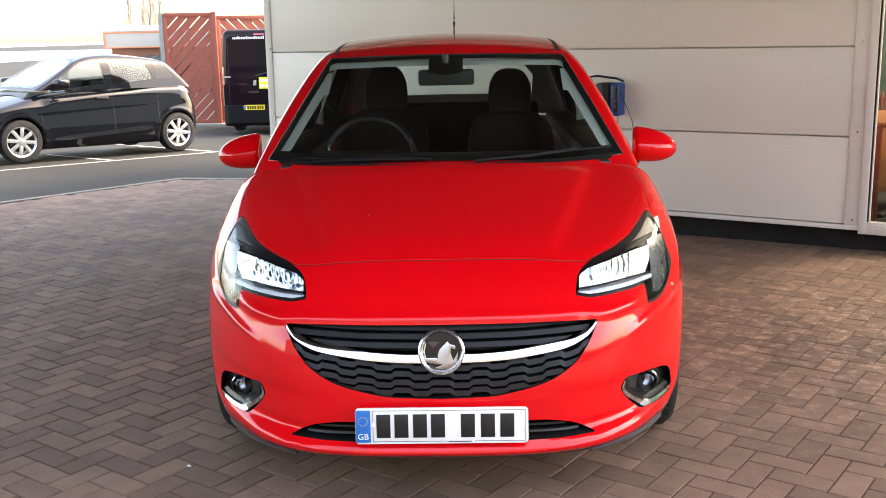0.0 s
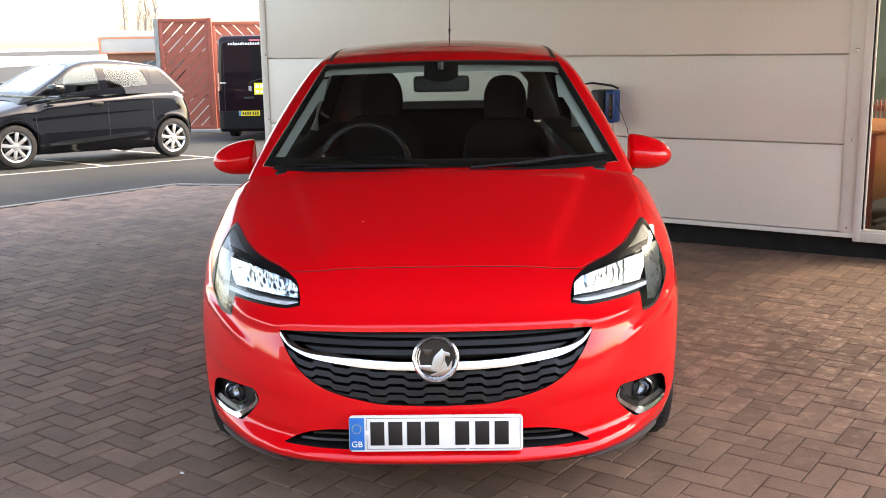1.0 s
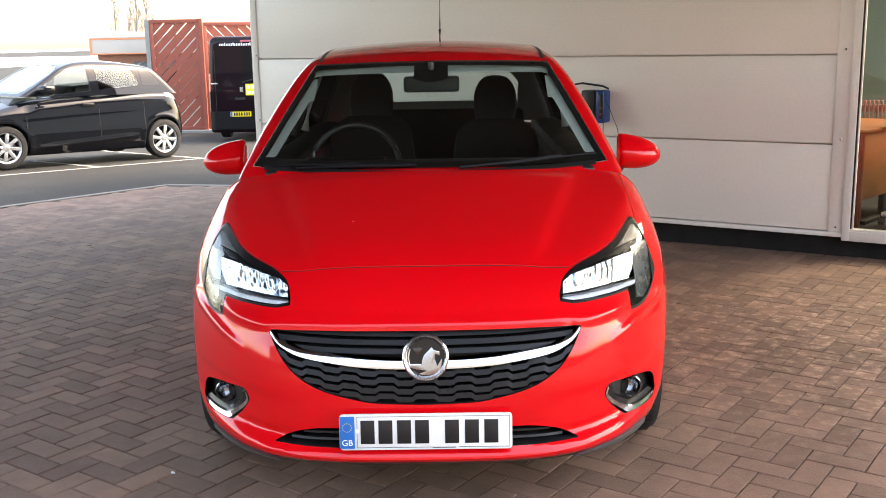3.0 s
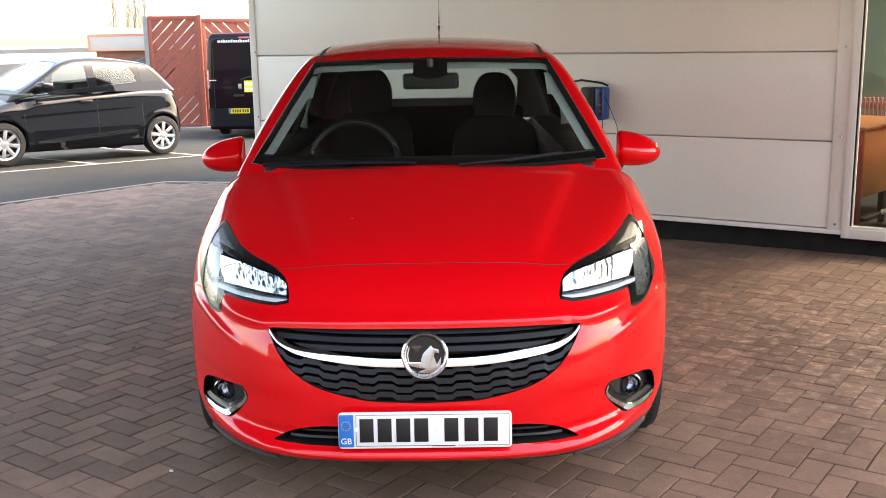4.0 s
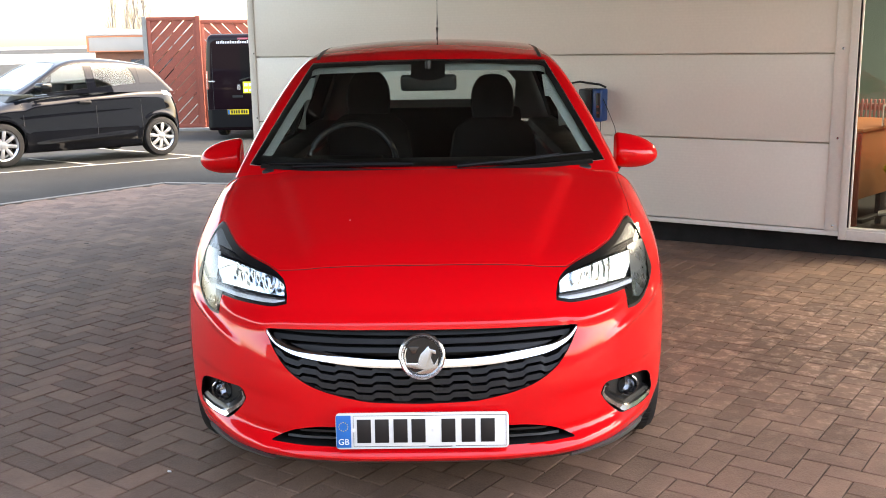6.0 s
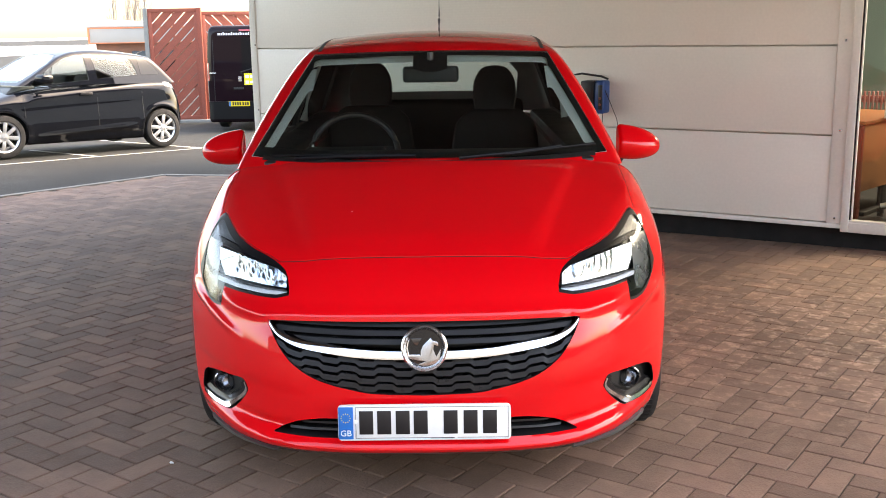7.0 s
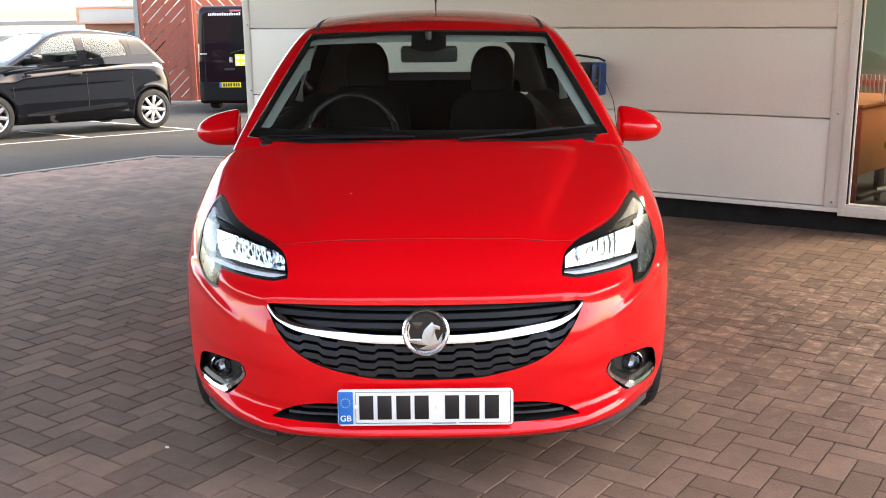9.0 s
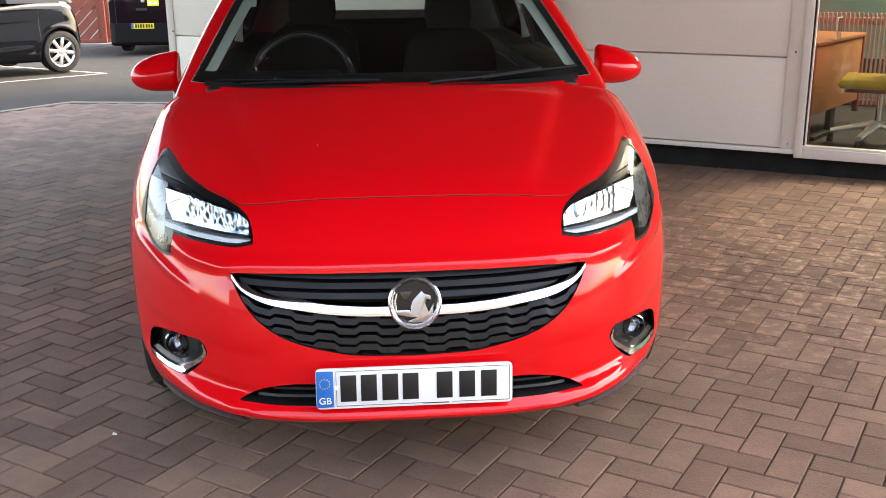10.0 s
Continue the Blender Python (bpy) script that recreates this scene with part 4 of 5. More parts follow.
    part("chrome_trim", ribbon(outer_v, inner_v, 4, -0.002, 0.05, m), CHROME, fog, "chrome edge strip")
    shelf_v = [(0.66 + (x - 0.66) * 0.80, 0.352 + (z - 0.352) * 0.74) for x, z in inner_v]
    part("recess_step", ribbon(inner_v, shelf_v, 3, 0.018, 0.03, m), GRILLE, fog, "dark stepped recess")
    ring = lathe([(0.036, 0.03), (0.036, -0.012), (0.032, -0.016), (0.030, -0.010), (0.026, 0.01), (0.012, 0.022), (0.0, 0.024)], 32, "y")
    ring.transform(Matrix.Translation((s * 0.662, 0.268, 0.360)) @ Matrix.Rotation(s * 0.15, 4, "Z"))
    part("fog_reflector", ring, FOG_BOWL, fog)
    dome = lathe([(0.031, -0.006), (0.022, -0.014), (0.010, -0.018), (0.0, -0.019)], 28, "y")
    dome.transform(Matrix.Translation((s * 0.662, 0.268, 0.360)) @ Matrix.Rotation(s * 0.15, 4, "Z"))
    part("fog_lens", dome, CLEAR, fog).visible_shadow = False
    part("valance", nose(span(0.46, 0.72, 20), lambda u: 0.150 + 0.05 * max(0, u - 0.5), lambda u: 0.207 + 0.030 * (u / 0.75) ** 3, 4, -0.018, 0.035, m), GREY_PLASTIC, hatch, "grey plastic lower valance")


# mirrors, wipers, aerial
def mirror_field(x, y, z):
    out = np.clip(x - 0.80, 0, 1) / 0.172
    mid = 1.006 - 0.02 * out
    deep = 0.082 - 0.020 * np.clip((z - mid) / 0.06, 0, 1)
    r = out ** 2.3 + np.abs((y - 1.40) / deep) ** 1.8 + np.abs((z - mid) / 0.073) ** 2.1
    f = smax((r ** 0.48 - 1) * 0.07, y - 1.435, 0.015)
    return smax(f, 0.789 - x, 0.02)


for s in (1, -1):
    bm = shell(mirror_field, steps((0.75, 1.02, 30)), steps((1.28, 1.5, 24)), steps((0.9, 1.14, 30)), ((0.85, 0.88), (1.39, 1.41), (1.0, 1.03)))
    if s < 0:
        bm.transform(Matrix.Diagonal((-1, 1, 1, 1)))
        bmesh.ops.reverse_faces(bm, faces=bm.faces[:])
    mir = part("door_mirror", bm, RED, hatch, "red door mirror on a black stalk")
    part("stalk", tube([(s * 0.815, 1.40, 0.955), (s * 0.80, 1.395, 0.925), (s * 0.772, 1.39, 0.885)], [0.024, 0.02, 0.024], 12, flat=0.6), PLASTIC, mir, "black mirror stalk")
    part("mirror_glass", box(s * 0.850 - 0.04, s * 0.850 + 0.04, 1.432, 1.437, 0.975, 1.03, 0.002), CHROME, mir)


def on_screen(u, v):
    p = sheet(hatch_top, [u], lambda a: v, lambda a: v + 0.001, 1, start=0.4, stop=2.6)[0][0]
    return (p[0], p[1] - 0.012, p[2] + 0.006)


for pts, blade in (([(-0.52, 0.992), (-0.3, 1.0), (-0.05, 1.002)], [(-0.62, 1.0), (-0.35, 1.004), (-0.08, 1.006)]), ([(0.12, 0.993), (0.3, 1.003), (0.52, 1.02)], [(0.30, 1.0), (0.5, 1.015), (0.66, 1.022)])):
    w = part("wiper", tube([on_screen(*p) for p in pts], 0.0065, 8), LAMP_BLACK, hatch, "black windscreen wiper")
    part("blade", tube([on_screen(*p) for p in blade], 0.0045, 8), LAMP_BLACK, w)
part("cowl", screen(lambda u: 0.979 + 0.012 * (u / 0.7) ** 2, lambda u: 0.990 + 0.014 * (u / 0.7) ** 2, span(-0.655, 0.655, 40), -0.006, 0.024, 2), PLASTIC, hatch, "black scuttle panel")
aerial = part("aerial", tube([(0.02, 3.30, 1.43), (0.02, 3.32, 1.455), (0.02, 3.345, 1.54), (0.021, 3.35, 1.56), (0.022, 3.42, 1.76), (0.023, 3.47, 1.95)], [0.013, 0.010, 0.0085, 0.004, 0.0035, 0.003], 8), PLASTIC, hatch, "thin black roof aerial")


# wheels
def wheel(parent, at, side, radius, width, rim, spokes, double):
    """A tyre and a spoked alloy rim; side is the way its face looks along x."""
    w, r = width / 2, radius
    tyre = [(rim, -w * 0.8), (rim + 0.01, -w), (r - 0.035, -w), (r - 0.012, -w * 0.93), (r, -w * 0.7), (r, w * 0.7), (r - 0.012, w * 0.93), (r - 0.035, w), (rim + 0.01, w), (rim, w * 0.8)]
    ob = part("tyre", lathe(tyre, 56), RUBBER, parent, "black rubber tyre")
    ob.matrix_local = Matrix.Translation(at)
    tread = bmesh.new()
    for k in range(64):
        for u in (-0.55, -0.18, 0.18, 0.55):
            merge(tread, box(u * w - 0.13 * w, u * w + 0.13 * w, -r * 0.036, r * 0.036, r - 0.002, r + 0.004), Matrix.Rotation(2 * math.pi * (k + 0.3 * u) / 64, 4, "X"))
    part("tread", tread, RUBBER, ob, smooth=None)
    barrel = part("rim", lathe([(rim, -w * 0.8), (rim - 0.015, -w * 0.6), (rim - 0.02, w * 0.6), (rim - 0.004, w * 0.8), (rim + 0.004, w * 0.86), (rim + 0.006, w * 0.8)], 56), ALLOY, ob, "silver alloy rim")
    if side < 0:
        barrel.matrix_local = Matrix.Rotation(math.pi, 4, "Z")
    for k in range(spokes):
        for d in ((-0.13, 0.13) if double else (0.0,)):
            a = 2 * math.pi * k / spokes
            sp = prism([(-0.022, 0.03), (0.026, 0.03), (0.058, rim - 0.006), (0.0, rim - 0.006)] if not double else [(-0.014 + d * 0.05, 0.04), (0.014 + d * 0.05, 0.04), (0.011 + d * rim * 1.1, rim - 0.006), (-0.013 + d * rim * 1.1, rim - 0.006)], 0.022, "x", w * 0.5, 0.003)
            sp.transform(Matrix.Rotation(a, 4, "X"))
            part("spoke", sp, ALLOY, barrel)
    part("hub", lathe([(0.058, w * 0.45), (0.056, w * 0.74), (0.03, w * 0.80), (0.0, w * 0.81)], 28), ALLOY, barrel)
    part("brake_disc", lathe([(0.0, 0.0), (rim * 0.72, 0.0), (rim * 0.72, 0.012), (0.0, 0.012)], 36), DARK_METAL, ob)
    return ob


for y in (0.83, 3.34):
    for s in (1, -1):
        wheel(hatch, (s * 0.738, y, 0.303), s, 0.30, 0.19, 0.205, 5, True)

MIRROR_GREY = material("mirror_back", (0.045, 0.048, 0.046), 0.4, vary=0.1, scale=20)
WHEEL_RIM = material("wheel_leather", (0.018, 0.018, 0.019), 0.28)
# inside the cabin
for s in (-1, 1):
    lo_u, hi_u = sorted((s * 0.505, s * 0.69))
    part("pillar_trim", screen(lambda u: max(screen_low(u) + 0.03, screen_high(u) - 0.150), lambda u: max(screen_low(u) + 0.032, screen_high(u) - 0.064), span(lo_u, hi_u, 24), 0.036, 0.012, 4), TRIM, hatch, "pale windscreen pillar trim")
    part("belt_pillar", tube([(s * 0.675, 2.36, 1.03), (s * 0.650, 2.38, 1.16), (s * 0.575, 2.42, 1.35)], [0.022, 0.020, 0.020], 10, flat=0.6), TRIM, hatch, "pale door pillar trim")
part("header_trim", screen(lambda u: screen_high(u) - 0.050, lambda u: screen_high(u) - 0.024, span(-0.53, 0.53, 30), 0.036, 0.012, 3), TRIM, hatch, "pale windscreen header trim")
chip_at = sheet(hatch_low, [-0.252], lambda u: 0.52, lambda u: 0.5205, 1, axis="z", start=1.3, stop=0.3)[0][0]
c = lathe([(0.003, -0.0002), (0.002, 0.0008), (0.0, 0.001)], 8, "z")
c.transform(Matrix.Translation(tuple(chip_at)))
part("stone_chip", c, PLATE_WHITE, hatch)
for s in (-1, 1):
    part("door_card", box(s * 0.64 - 0.075, s * 0.64 + 0.075, 1.34, 3.3, 0.55, 1.004, 0.02), PLASTIC, hatch, "dark door lining")
    g = sheet(hatch_top, span(0.497, 0.514, 2), lambda u: 1.80, lambda u: 3.3, 30, axis="z", start=1.7, stop=1.0)
    g[:, :, 0] *= s
    part("roof_strip", sheet_solid(g, (0, 0, -0.004), (0, 0, 0.0055)), PLASTIC, hatch, "black roof strip")
part("dashboard", prism([(1.02, 0.86), (1.03, 0.985), (1.20, 1.005), (1.38, 0.985), (1.47, 0.93), (1.50, 0.70), (1.36, 0.66), (1.3, 0.86)], 1.30, "x", -0.65, 0.02), PLASTIC, hatch, "black dashboard")
part("binnacle", prism([(1.25, 0.95), (1.28, 0.995), (1.40, 1.0), (1.46, 0.97), (1.46, 0.93)], 0.34, "x", -0.53, 0.015), LAMP_BLACK, hatch)
ring = part("steering_wheel", tube([(0.198 * math.cos(a), 0, 0.198 * math.sin(a)) for a in span(0, 2 * math.pi, 40)[:-1]], 0.013, 10, True), WHEEL_RIM, hatch, "black steering wheel")
ring.matrix_world = pose(-0.345, 1.60, 0.930, -25)
part("wheel_boss", prism([(-0.06, -0.05), (0.06, -0.05), (0.18, 0.02), (0.18, 0.05), (-0.18, 0.05), (-0.18, 0.02)], 0.05, "y", 0.0, 0.01), PLASTIC, ring)
for s in (-1, 1):
    seat = part("front_seat", box(-0.25, 0.25, -0.28, 0.26, -0.12, 0.12, 0.06, 4), CLOTH, hatch, "dark cloth front seat")
    seat.matrix_world = pose(-0.338, 2.0, 0.515, -6) if s < 0 else pose(0.318, 2.0, 0.488, -6)
    back = part("seat_back", prism([(-0.23, -0.05), (0.23, -0.05), (0.25, 0.25), (0.21, 0.55), (0.13, 0.62), (-0.13, 0.62), (-0.21, 0.55), (-0.25, 0.25)], 0.13, "y", -0.06, 0.035), CLOTH, seat)
    back.matrix_local = pose(0, 0.28, 0.02, -14)
    head = part("headrest", prism([(-0.10, -0.06), (0.10, -0.06), (0.115, 0.02), (0.11, 0.11), (0.075, 0.175), (0.03, 0.19), (-0.03, 0.19), (-0.075, 0.175), (-0.11, 0.11), (-0.115, 0.02)], 0.09, "y", -0.045, 0.025), CLOTH, seat)
    head.matrix_local = pose(0, 0.45, 0.665, -8)
    part("headrest_post", tube([(-0.05, 0.43, 0.60), (-0.05, 0.45, 0.64)], 0.006, 8), PLASTIC, seat)
    part("headrest_post", tube([(0.05, 0.43, 0.60), (0.05, 0.45, 0.64)], 0.006, 8), PLASTIC, seat)
bench = part("rear_seat", prism([(2.75, 0.35), (2.75, 0.62), (3.2, 0.58), (3.38, 1.06), (3.48, 1.06), (3.40, 0.35)], 1.06, "x", -0.53, 0.03), CLOTH, hatch, "dark cloth rear bench")
inner = part("rear_view_mirror", box(-0.125, 0.125, -0.018, 0.018, -0.036, 0.036, 0.016, 4), MIRROR_GREY, hatch, "dark grey interior mirror")
inner.matrix_world = pose(0.0, 1.68, 1.285, 8)
part("mirror_arm", tube([(0, 0, 0.02), (0, -0.02, 0.06), (0, -0.01, 0.10)], 0.014, 8), PLASTIC, inner)


# ---- the yard behind: parked car, van, fence, markings ----
z_top_line = spline((-0.3, 0.45), (0.02, 0.66), (0.2, 0.75), (0.5, 0.84), (0.9, 0.93), (1.3, 1.02), (2.2, 1.09), (3.0, 1.15), (3.5, 1.13), (4.1, 1.05))
z_nose = spline((0.12, 0.12), (0.25, 0.02), (0.45, 0.0), (0.65, 0.03), (0.8, 0.14), (0.95, 0.4))
z_waist = spline((0.15, 0.80), (0.3, 0.845), (0.5, 0.865), (0.75, 0.85), (0.9, 0.835), (1.1, 0.78))
z_tail = spline((0.2, 3.90), (0.45, 3.95), (0.7, 3.92), (0.95, 3.83), (1.2, 3.70))
z_roof = spline((0.6, 0.80), (0.956, 0.965), (1.177, 1.105), (1.4, 1.225), (1.65, 1.37), (1.861, 1.485), (2.139, 1.553), (2.42, 1.568), (2.8, 1.547), (3.149, 1.512), (3.4, 1.475), (3.8, 1.40))
z_shoulder = spline((0.5, 0.76), (0.8, 0.78), (1.144, 0.79), (1.30, 0.845), (1.62, 0.872), (2.08, 0.916), (2.55, 0.948), (3.04, 0.985), (3.45, 0.993), (3.9, 0.98))
z_tumble = spline((0.8, 0.86), (1.0, 0.80), (1.2, 0.735), (1.4, 0.645), (1.5, 0.57), (1.6, 0.42))


def city_low(x, y, z):
    ax = np.abs(x)
    f = smax(z - z_top_line(y) + 0.05 * (ax / 0.7) ** 2, z_nose(z) + 0.75 * ax ** 4 - y, 0.06)
    over = z - z_shoulder(y)
    side_f = ax - z_waist(z) + 0.070 / (1 + np.exp(-(over - 0.05) / 0.020)) + 0.012 * bump1(z, 0.62 + 0.05 * (y - 1), 0.09)
    side_f = side_f - 0.022 * bump1(z, 0.33 + 0.06 * (y - 2.0), 0.035) * np.clip((y - 1.2) / 0.3, 0, 1) * np.clip((3.0 - y) / 0.3, 0, 1)
    side_f = side_f - sum(np.exp(-(((y - a) ** 2 + (z - 0.31) ** 2) ** 0.5 - 0.38) ** 2 / 0.03 ** 2) * 0.015 for a in (0.80, 3.388))
    f = smax(f, side_f, 0.08)
    f = smax(f, y - z_tail(z) + 0.6 * ax ** 4, 0.08)
    return smax(f, 0.17 - z, 0.05)


def city_top(x, y, z):
    ax = np.abs(x)
    f = smax(z - z_roof(y + 0.16 * ax ** 2) + 0.03 * (ax / 0.5) ** 2, (ax - z_tumble(z) * (1 - 0.05 * np.clip(y - 2.6, 0, 2))) * 0.9, 0.04)
    f = smax(f, (y - 3.44 - (1.42 - z) * 1.0 + 0.2 * ax ** 2) * 0.72, 0.06)
    return smax(f, 0.92 - z, 0.02)


QUARTER = material("quarter_glass", (0.020, 0.022, 0.025), 0.15, Specular_IOR_Level=0.25)
city = thing("parked_car", "glossy black electric hatchback parked in a marked bay", "car")
cb = link("body", shell(city_low, steps((-1.0, 1.0, 50)), steps((-0.25, 4.3, 130)), steps((0.03, 1.35, 64)), ((-0.5, 0.5), (0.7, 3.4), (0.45, 0.7))), [BLACK_PAINT, PLASTIC], city, "glossy black body", 40)
cuts = []
for a in (0.80, 3.388):
    for s in (-1, 1):
        c = lathe([(0, s * 0.55), (0.352, s * 0.55), (0.352, s * 1.1), (0, s * 1.1)], 40)
        c.transform(Matrix.Translation((0, a, 0.31)))
        cuts.append(c)
cuts.append(box(-0.56, 0.56, 1.25, 3.6, 0.3, 1.25))
carve(cb, cuts, [PLASTIC] * 5)
ct = link("cabin", shell(city_top, steps((-0.95, 0.95, 46)), steps((0.4, 4.3, 100)), steps((0.85, 1.7, 30)), ((-0.3, 0.3), (1.9, 3.0), (1.0, 1.2))), [BLACK_PAINT, PLASTIC], city, "black roof and pillars", 40)


def city_side(y):
    return float(np.interp(y, (1.24, 1.48, 1.71, 1.89, 2.17, 2.6, 2.94, 3.01, 3.04), (1.03, 1.205, 1.345, 1.44, 1.475, 1.475, 1.435, 1.31, 1.17)))


def city_belt(y):
    return 1.025 + 0.082 * (y - 1.3)


cuts = [shell(city_top, steps((-0.95, 0.95, 30)), steps((0.4, 4.3, 50)), steps((0.85, 1.7, 18)), ((-0.3, 0.3), (1.9, 3.0), (1.0, 1.2)), 0.03), box(-0.9, 0.9, 0.3, 4.4, 0.8, 1.03)]
doors = (span(1.27, 2.19, 20), span(2.33, 3.03, 20))
for s in (1, -1):
    for us in doors:
        cuts.append(flank(city_top, us, city_belt, city_side, s, 0.1, -0.25))
us_cs = span(-0.60, 0.60, 20)
city_screen = lambda push, depth: sheet_solid(sheet(city_top, us_cs, lambda u: 1.07, lambda u: 1.49 - 0.05 * (u / 0.6) ** 2 - 0.9 * max(0, abs(u) - 0.5), 12, start=0.0, stop=2.4), (0, push, 0), (0, depth, 0))
city_rear = lambda push, depth: sheet_solid(sheet(city_top, span(-0.46, 0.46, 14), lambda u: 1.12, lambda u: 1.34, 6, start=4.6, stop=2.6), (0, push, 0), (0, depth, 0))
cuts += [city_screen(-0.15, 0.4), city_rear(-0.15, 0.35)]
carve(ct, cuts, [PLASTIC] * len(cuts))
for s in (1, -1):
    for us in doors:
        part("side_window", flank(city_top, us, city_belt, city_side, s, -0.006, -0.004), TINTED, city).visible_shadow = False
    for y0 in (1.12, 2.27, 3.04):
        part("door_gap", flank(city_low, span(y0, y0 + 0.008, 1), lambda y: 0.32, lambda y: 0.98, s, 0.001, -0.01), PLASTIC, city)
    m = part("door_mirror", box(-0.10, 0.10, -0.11, 0.09, -0.062, 0.062, 0.045, 4), BLACK_PAINT, city)
    m.matrix_local = pose(s * 0.93, 1.42, 1.13, 0, 0, s * 8)
    quarter = flank(city_top, span(3.10, 3.42, 10), lambda y: 1.165, lambda y: float(np.interp(y, (3.10, 3.22, 3.42), (1.44, 1.42, 1.20))), s, 0.003, -0.008)
    part("quarter_window", quarter, QUARTER, city, "dark quarter window")
    part("stalk", tube([(-s * 0.05, 0, -0.03), (-s * 0.15, 0, -0.05)], 0.02, 8), PLASTIC, m)
    hd = part("door_handle", box(-0.02, 0.02, -0.10, 0.10, -0.022, 0.022, 0.012), PLASTIC, city)
    hd.matrix_local = pose(s * 0.850, 2.09, 0.895)
    part("sill_trim", flank(city_low, span(1.25, 2.95, 20), lambda y: 0.30, lambda y: 0.335, s, 0.003, -0.02, 2), GLOSS_BLACK, city)
    tl = sheet(city_low, span(3.46, 3.74, 10), lambda y: 0.985 - 0.25 * (y - 3.46), lambda y: 1.085 - 0.30 * max(0, y - 3.60), 6, axis="x", start=1.3, stop=0.0)
    tl[:, :, 0] *= s
    part("tail_light", sheet_solid(tl, (s * 0.006, 0, 0), (-s * 0.02, 0, 0)), PALE_LAMP, city, "pale clear tail light")
    for y in (0.80, 3.388):
        wheel(city, (s * 0.765, y, 0.31), s, 0.31, 0.195, 0.22, 8, False)
part("windscreen", city_screen(0.008, 0.005), SCREEN, city).visible_shadow = False
part("rear_window", city_rear(-0.008, 0.004), TINTED, city).visible_shadow = False
part("dashboard", prism([(0.95, 0.90), (1.05, 1.0), (1.4, 1.03), (1.5, 0.8), (1.2, 0.7)], 1.2, "x", -0.6, 0.02), GREY_PLASTIC, city)
r2 = part("steering_wheel", tube([(0.18 * math.cos(a), 0, 0.18 * math.sin(a)) for a in span(0, 2 * math.pi, 30)[:-1]], 0.016, 8, True), PLASTIC, city)
r2.matrix_local = pose(-0.36, 1.62, 1.03, -25)
for s in (-1, 1):
    seat = part("front_seat", box(-0.24, 0.24, -0.07, 0.07, 0.0, 0.62, 0.05, 3), CLOTH, city)
    seat.matrix_local = pose(s * 0.36, 2.2, 0.55, -14)
part("rear_seat", box(-0.55, 0.55, 3.1, 3.25, 0.5, 1.12, 0.05), CLOTH, city)
part("shark_fin", tube([(0, 3.45, 1.46), (0, 3.5, 1.50), (0, 3.6, 1.54)], [0.02, 0.012, 0.004], 8), PLASTIC, city)

city.matrix_world = pose(-7.53, 11.58, -0.215, -1.45, 0, -42.5)

# dark van, tail towards the yard
def van_field(x, y, z):
    ax = np.abs(x)
    f = smax(ax - 0.975 + 0.075 * np.clip((z - 1.0) / 1.3, 0, 1) ** 2, z - 2.28, 0.16)
    f = smax(f, -y + 0.06 * np.clip((z - 1.0) / 1.3, 0, 1), 0.14)
    f = smax(f, y - 4.7 + 1.1 * np.clip((z - 1.1) / 1.2, 0, 1) + 0.5 * ax ** 4, 0.2)
    # body reaches this low to stand in for the shade under the van
    return smax(f, 0.02 - z, 0.06)


PRIVACY = material("privacy_glass", (0.006, 0.006, 0.007), 0.12, Specular_IOR_Level=0.15)
van = thing("van", "dark maroon panel van parked beside the fence", "van", pose(-4.10, 18.0, fall(18) + 0.150) @ Matrix.Diagonal((0.8636, 0.8636, 0.8636, 1)))
link("body", shell(van_field, steps((-1.1, 1.1, 50)), steps((-0.2, 1.0, 26), (1.0, 5.4, 30)), steps((-0.1, 2.6, 54)), ((-0.6, 0.6), (0.8, 4.0), (0.7, 1.6))), [MAROON, PLASTIC], van, "dark maroon body", 40)
vs = lambda us, lo, hi, push, depth: sheet_solid(sheet(van_field, us, lo, hi, 6, start=-0.6, stop=1.5), (0, push, 0), (0, depth, 0))
part("rear_window", vs(span(-0.12, 0.72, 14), lambda u: 1.25, lambda u: 2.0 - 0.1 * (u / 0.7) ** 4, -0.006, 0.02), PRIVACY, van, "dark rear window")
part("door_gap", vs(span(-0.80, -0.79, 1), lambda u: 0.5, lambda u: 2.2, -0.002, 0.01), PLASTIC, van)
# bumper also drawn lower, its black covering the shaded gap beneath
part("rear_bumper", vs(span(-0.95, 0.95, 30), lambda u: 0.10, lambda u: 0.52, -0.035, 0.05), LAMP_BLACK, van, "black plastic bumper")
part("tail_light", vs(span(-0.955, -0.905, 4), lambda u: 1.00, lambda u: 1.42, -0.008, 0.03), material("red_lamp", (0.25, 0.008, 0.012), 0.2, coat=1), van, "dark red tail light")
part("brake_light", vs(span(-0.16, 0.10, 6), lambda u: 2.15, lambda u: 2.19, -0.01, 0.03), material("brake_lamp", (0.35, 0.01, 0.02), 0.25, coat=1), van, "red high brake light")
part("plate", vs(span(-0.47, 0.03, 6), lambda u: 0.405, lambda u: 0.52, -0.045, 0.02), PLATE_YELLOW, van, "yellow rear number plate")
for k in range(7):
    part("plate_bar", vs(span(-0.385 + 0.056 * k + (0.015 if k > 3 else 0), -0.348 + 0.056 * k + (0.015 if k > 3 else 0), 1), lambda u: 0.425, lambda u: 0.502, -0.049, 0.01), INK, van)
part("plate_band", vs(span(-0.465, -0.42, 2), lambda u: 0.408, lambda u: 0.517, -0.0475, 0.008), PLATE_BLUE, van)
